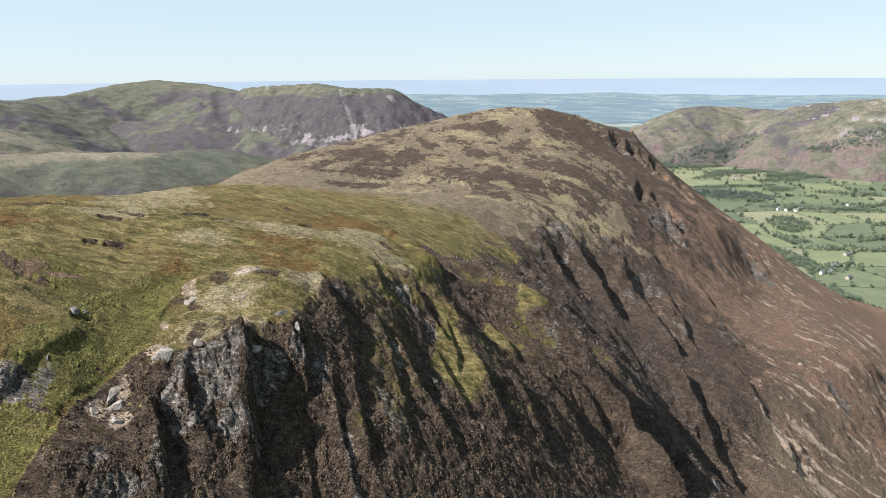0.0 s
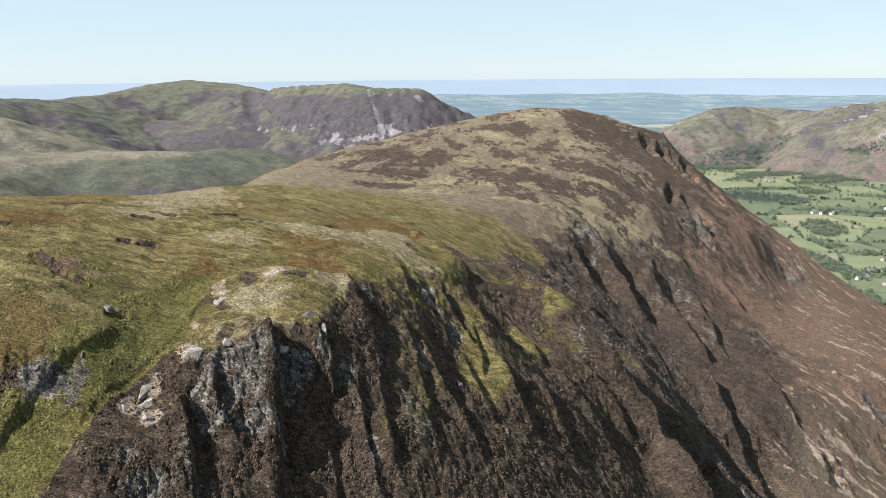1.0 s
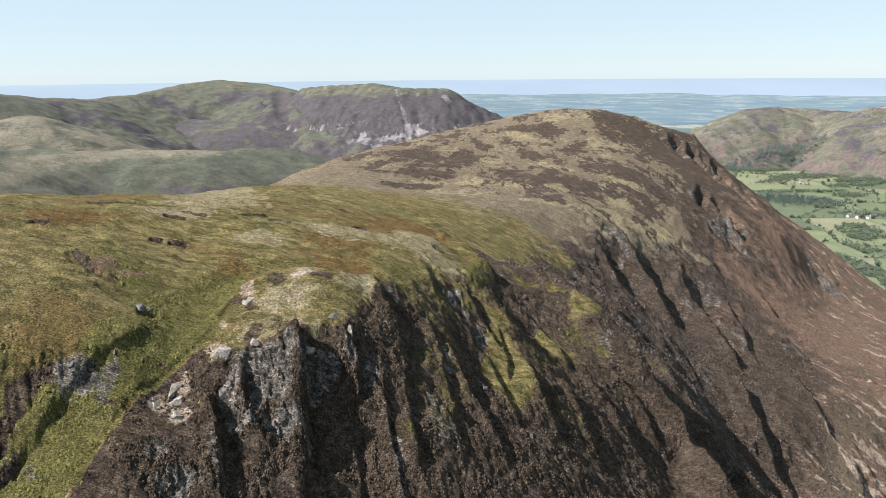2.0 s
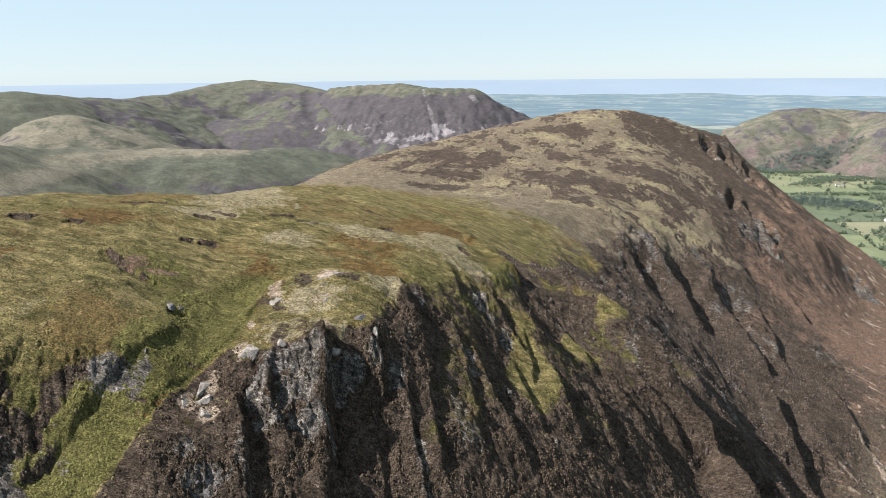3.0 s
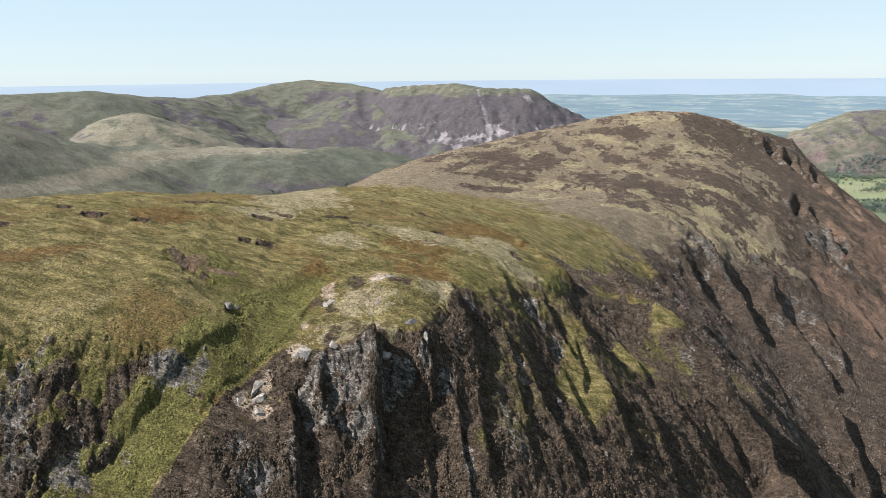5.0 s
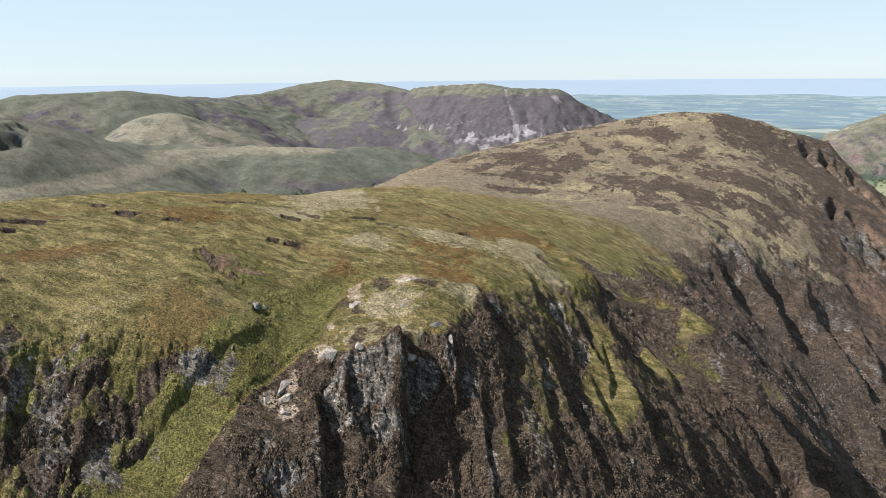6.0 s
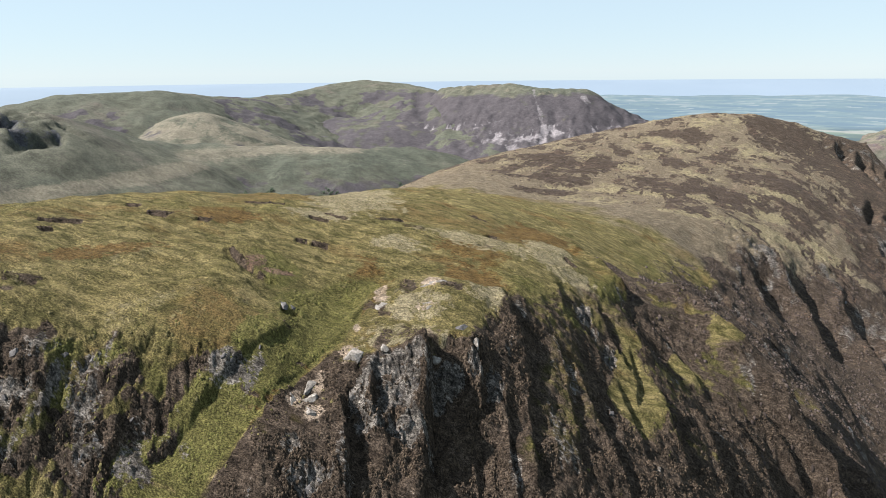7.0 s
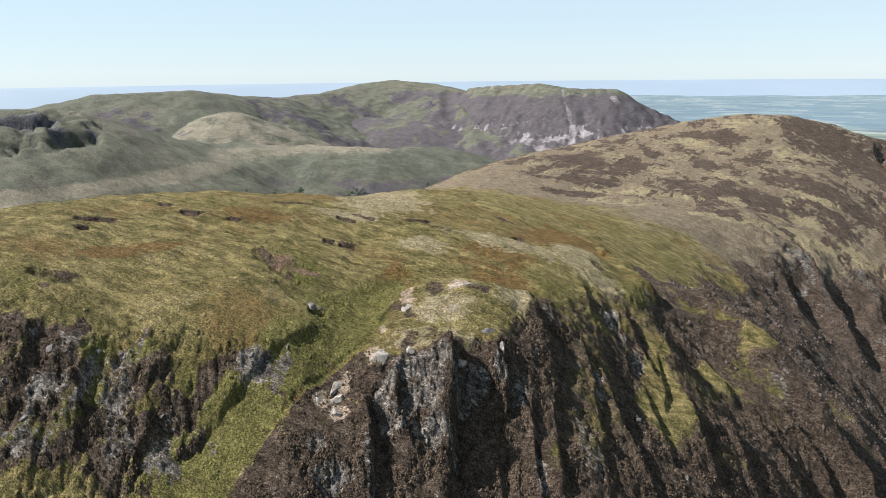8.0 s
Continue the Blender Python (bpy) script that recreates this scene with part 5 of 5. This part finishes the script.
wood("woodland", "broadleaved wood among the fields", (1480, 2360, 280, 70, 0.05), 900, leaf_mat, 5.0, 12, 4)
wood("woodland", "broadleaved copse beside the farm", (900, 1580, 55, 95, -0.4), 260, leaf_mat, 4.5, 10, 5)
wood("woodland", "trees round a farmstead", (785, 1205, 70, 26, 0.5), 70, leaf_mat, 4.2, 9, 5)
wood("woodland", "scrubby copse below the farm", (830, 1440, 30, 60, 0.3), 70, leaf_mat, 4.0, 8, 5)
wood("woodland", "line of trees across the fields", (960, 1330, 150, 14, -0.15), 120, leaf_mat, 4.2, 9, 5)
wood("woodland", "broadleaved wood at the valley head", (1080, 2640, 230, 90, 0.5), 800, leaf_mat, 5.0, 12, 4)
wood("woodland", "broadleaved wood at the valley head", (1330, 2720, 200, 60, 0.2), 520, leaf_mat, 5.0, 11, 4)


wood("woodland", "wooded slope at the foot of the far fells", (1120, 2660, 280, 60, 0.32), 620, hazed_leaf_mat, 5.2, 12, 4, foot_of_fell)
wood("conifer_wood", "dark conifer plantation on the lower far fell", (1210, 2740, 170, 45, 0.45), 420, hazed_leaf_mat, 4.0, 13, 4, foot_of_fell)
wood("woodland", "wooded slope at the foot of the far fells", (1750, 2420, 330, 60, -0.25), 620, hazed_leaf_mat, 5.2, 12, 4, foot_of_fell)
wood("woodland", "broadleaved wood along the far valley side", (1700, 2330, 260, 60, -0.2), 520, hazed_leaf_mat, 5.0, 12, 4)
wood("woodland", "small copse among the fields", (1120, 2060, 70, 40, 0.4), 110, leaf_mat, 4.5, 10, 4)
wood("woodland", "small copse among the fields", (1300, 1980, 110, 18, -0.3), 110, leaf_mat, 4.5, 10, 4)
wood("woodland", "small copse among the fields", (1180, 1560, 90, 16, 0.1), 90, leaf_mat, 4.5, 9, 4)
wood("woodland", "small copse among the fields", (1240, 2260, 120, 30, 0.3), 150, leaf_mat, 4.5, 10, 4)
wood("woodland", "line of trees across the fields", (1080, 1760, 190, 16, -0.25), 170, leaf_mat, 4.4, 9, 4)
wood("woodland", "line of trees across the fields", (1250, 1780, 160, 14, 0.35), 140, leaf_mat, 4.4, 9, 4)
wood("woodland", "line of trees across the fields", (1000, 2120, 170, 16, 0.1), 150, leaf_mat, 4.4, 9, 4)
wood("woodland", "broadleaved wood among the fields", (1180, 2440, 200, 45, 0.25), 420, leaf_mat, 4.8, 11, 4)
wood("woodland", "line of trees across the fields", (1080, 1440, 150, 13, 0.3), 120, leaf_mat, 4.2, 9, 4)
wood("woodland", "small copse among the fields", (1010, 2330, 120, 30, 0.6), 150, leaf_mat, 4.5, 10, 4)


def house(w, d, h, walls, label, long_barn=False):
    """A farmhouse: walls, pitched slate roof, chimneys, door and windows."""
    root = new("barn" if long_barn else "house")
    bm = bmesh.new()
    bmesh.ops.create_cube(bm, size=1, matrix=Matrix.Translation((0, 0, h / 2 - 0.5)) @ Matrix.Diagonal((w, d, h + 1, 1)))
    for s in (-1, 1):
        a, b, c = (bm.verts.new((s * w / 2, -d / 2, h)), bm.verts.new((s * w / 2, d / 2, h)), bm.verts.new((s * w / 2, 0, h + d * 0.42)))
        bm.faces.new((a, b, c))
    part("wall", bm, walls, root)
    bm = bmesh.new()
    o, t, e = 0.35, 0.22, d * 0.42
    for s in (-1, 1):
        low, ridge = (s * (d / 2 + o), h - o * 0.84), (0.0, h + e)
        ring = [[bm.verts.new((x, yy, zz + dz)) for yy, zz in (low, ridge) for dz in (0.03, t)] for x in (-w / 2 - 0.25, w / 2 + 0.25)]
        p, q = ring
        for f in ((p[0], p[1], p[3], p[2]), (q[0], q[2], q[3], q[1]), (p[1], q[1], q[3], p[3]), (p[0], p[2], q[2], q[0]), (p[0], q[0], q[1], p[1])):
            bm.faces.new(f)
    bmesh.ops.recalc_face_normals(bm, faces=bm.faces)
    part("roof", bm, slate_mat, root)
    if not long_barn:
        for s in (-1, 1):
            bm = bmesh.new()
            bmesh.ops.create_cube(bm, size=1, matrix=Matrix.Translation((s * (w / 2 - 0.6), 0, h + e + 0.4)) @ Matrix.Diagonal((0.8, 0.6, 1.8, 1)))
            part("chimney", bm, stone_mat, root)
    for face_side in (-1, 1):
        xs = np.linspace(-w / 2 + 1.6, w / 2 - 1.6, max(2, int(w / 3.2)))
        for level in ((1.5,) if long_barn else (1.5, 4.2)):
            for k, x in enumerate(xs):
                if level < 2 and k == len(xs) // 2 and face_side < 0:
                    bm = bmesh.new()
                    bmesh.ops.create_cube(bm, size=1, matrix=Matrix.Translation((x, face_side * (d / 2 + 0.02), 1.05)) @ Matrix.Diagonal((1.0, 0.12, 2.1, 1)))
                    part("door", bm, door_mat, root)
                elif level + 1 < h:
                    bm = bmesh.new()
                    bmesh.ops.create_cube(bm, size=1, matrix=Matrix.Translation((x, face_side * (d / 2 + 0.01), level)) @ Matrix.Diagonal((1.0, 0.1, 1.25, 1)))
                    part("window", bm, pane_mat, root)
    return tagged(root, label, "barn" if long_barn else "house", "farm buildings")


white_house = house(11, 6.5, 5.2, white_mat, "white rendered farmhouse with a slate roof")
stone_barn = house(17, 8, 4.0, stone_mat, "long stone barn with a slate roof", True)
white_barn = house(22, 8, 4.4, white_mat, "long white farm building with a slate roof", True)
HOMES = [
    (white_house, 962, 1752, 15), (white_barn, 985, 1742, 20), (white_house, 1002, 1735, 100), (stone_barn, 1030, 1762, 15), (stone_barn, 975, 1772, 70),
    (white_house, 752, 1180, 30), (stone_barn, 775, 1188, 80), (stone_barn, 806, 1228, 10), (stone_barn, 786, 1150, 40), (white_house, 1078, 2290, 0),
    (stone_barn, 1100, 2296, 60), (white_house, 958, 2655, 20), (white_house, 1190, 1800, 40), (white_house, 1290, 1660, 10), (stone_barn, 1010, 1900, 30), (stone_barn, 880, 1305, 25),
]
first = set()
for kind, x, y, turn in HOMES:
    m = pose(x, y, valley_floor(x, y) + 0.4, 0, 0, turn)
    if kind.name not in first:
        first.add(kind.name)
        kind.matrix_basis = m
    else:
        copy_thing(kind, m)
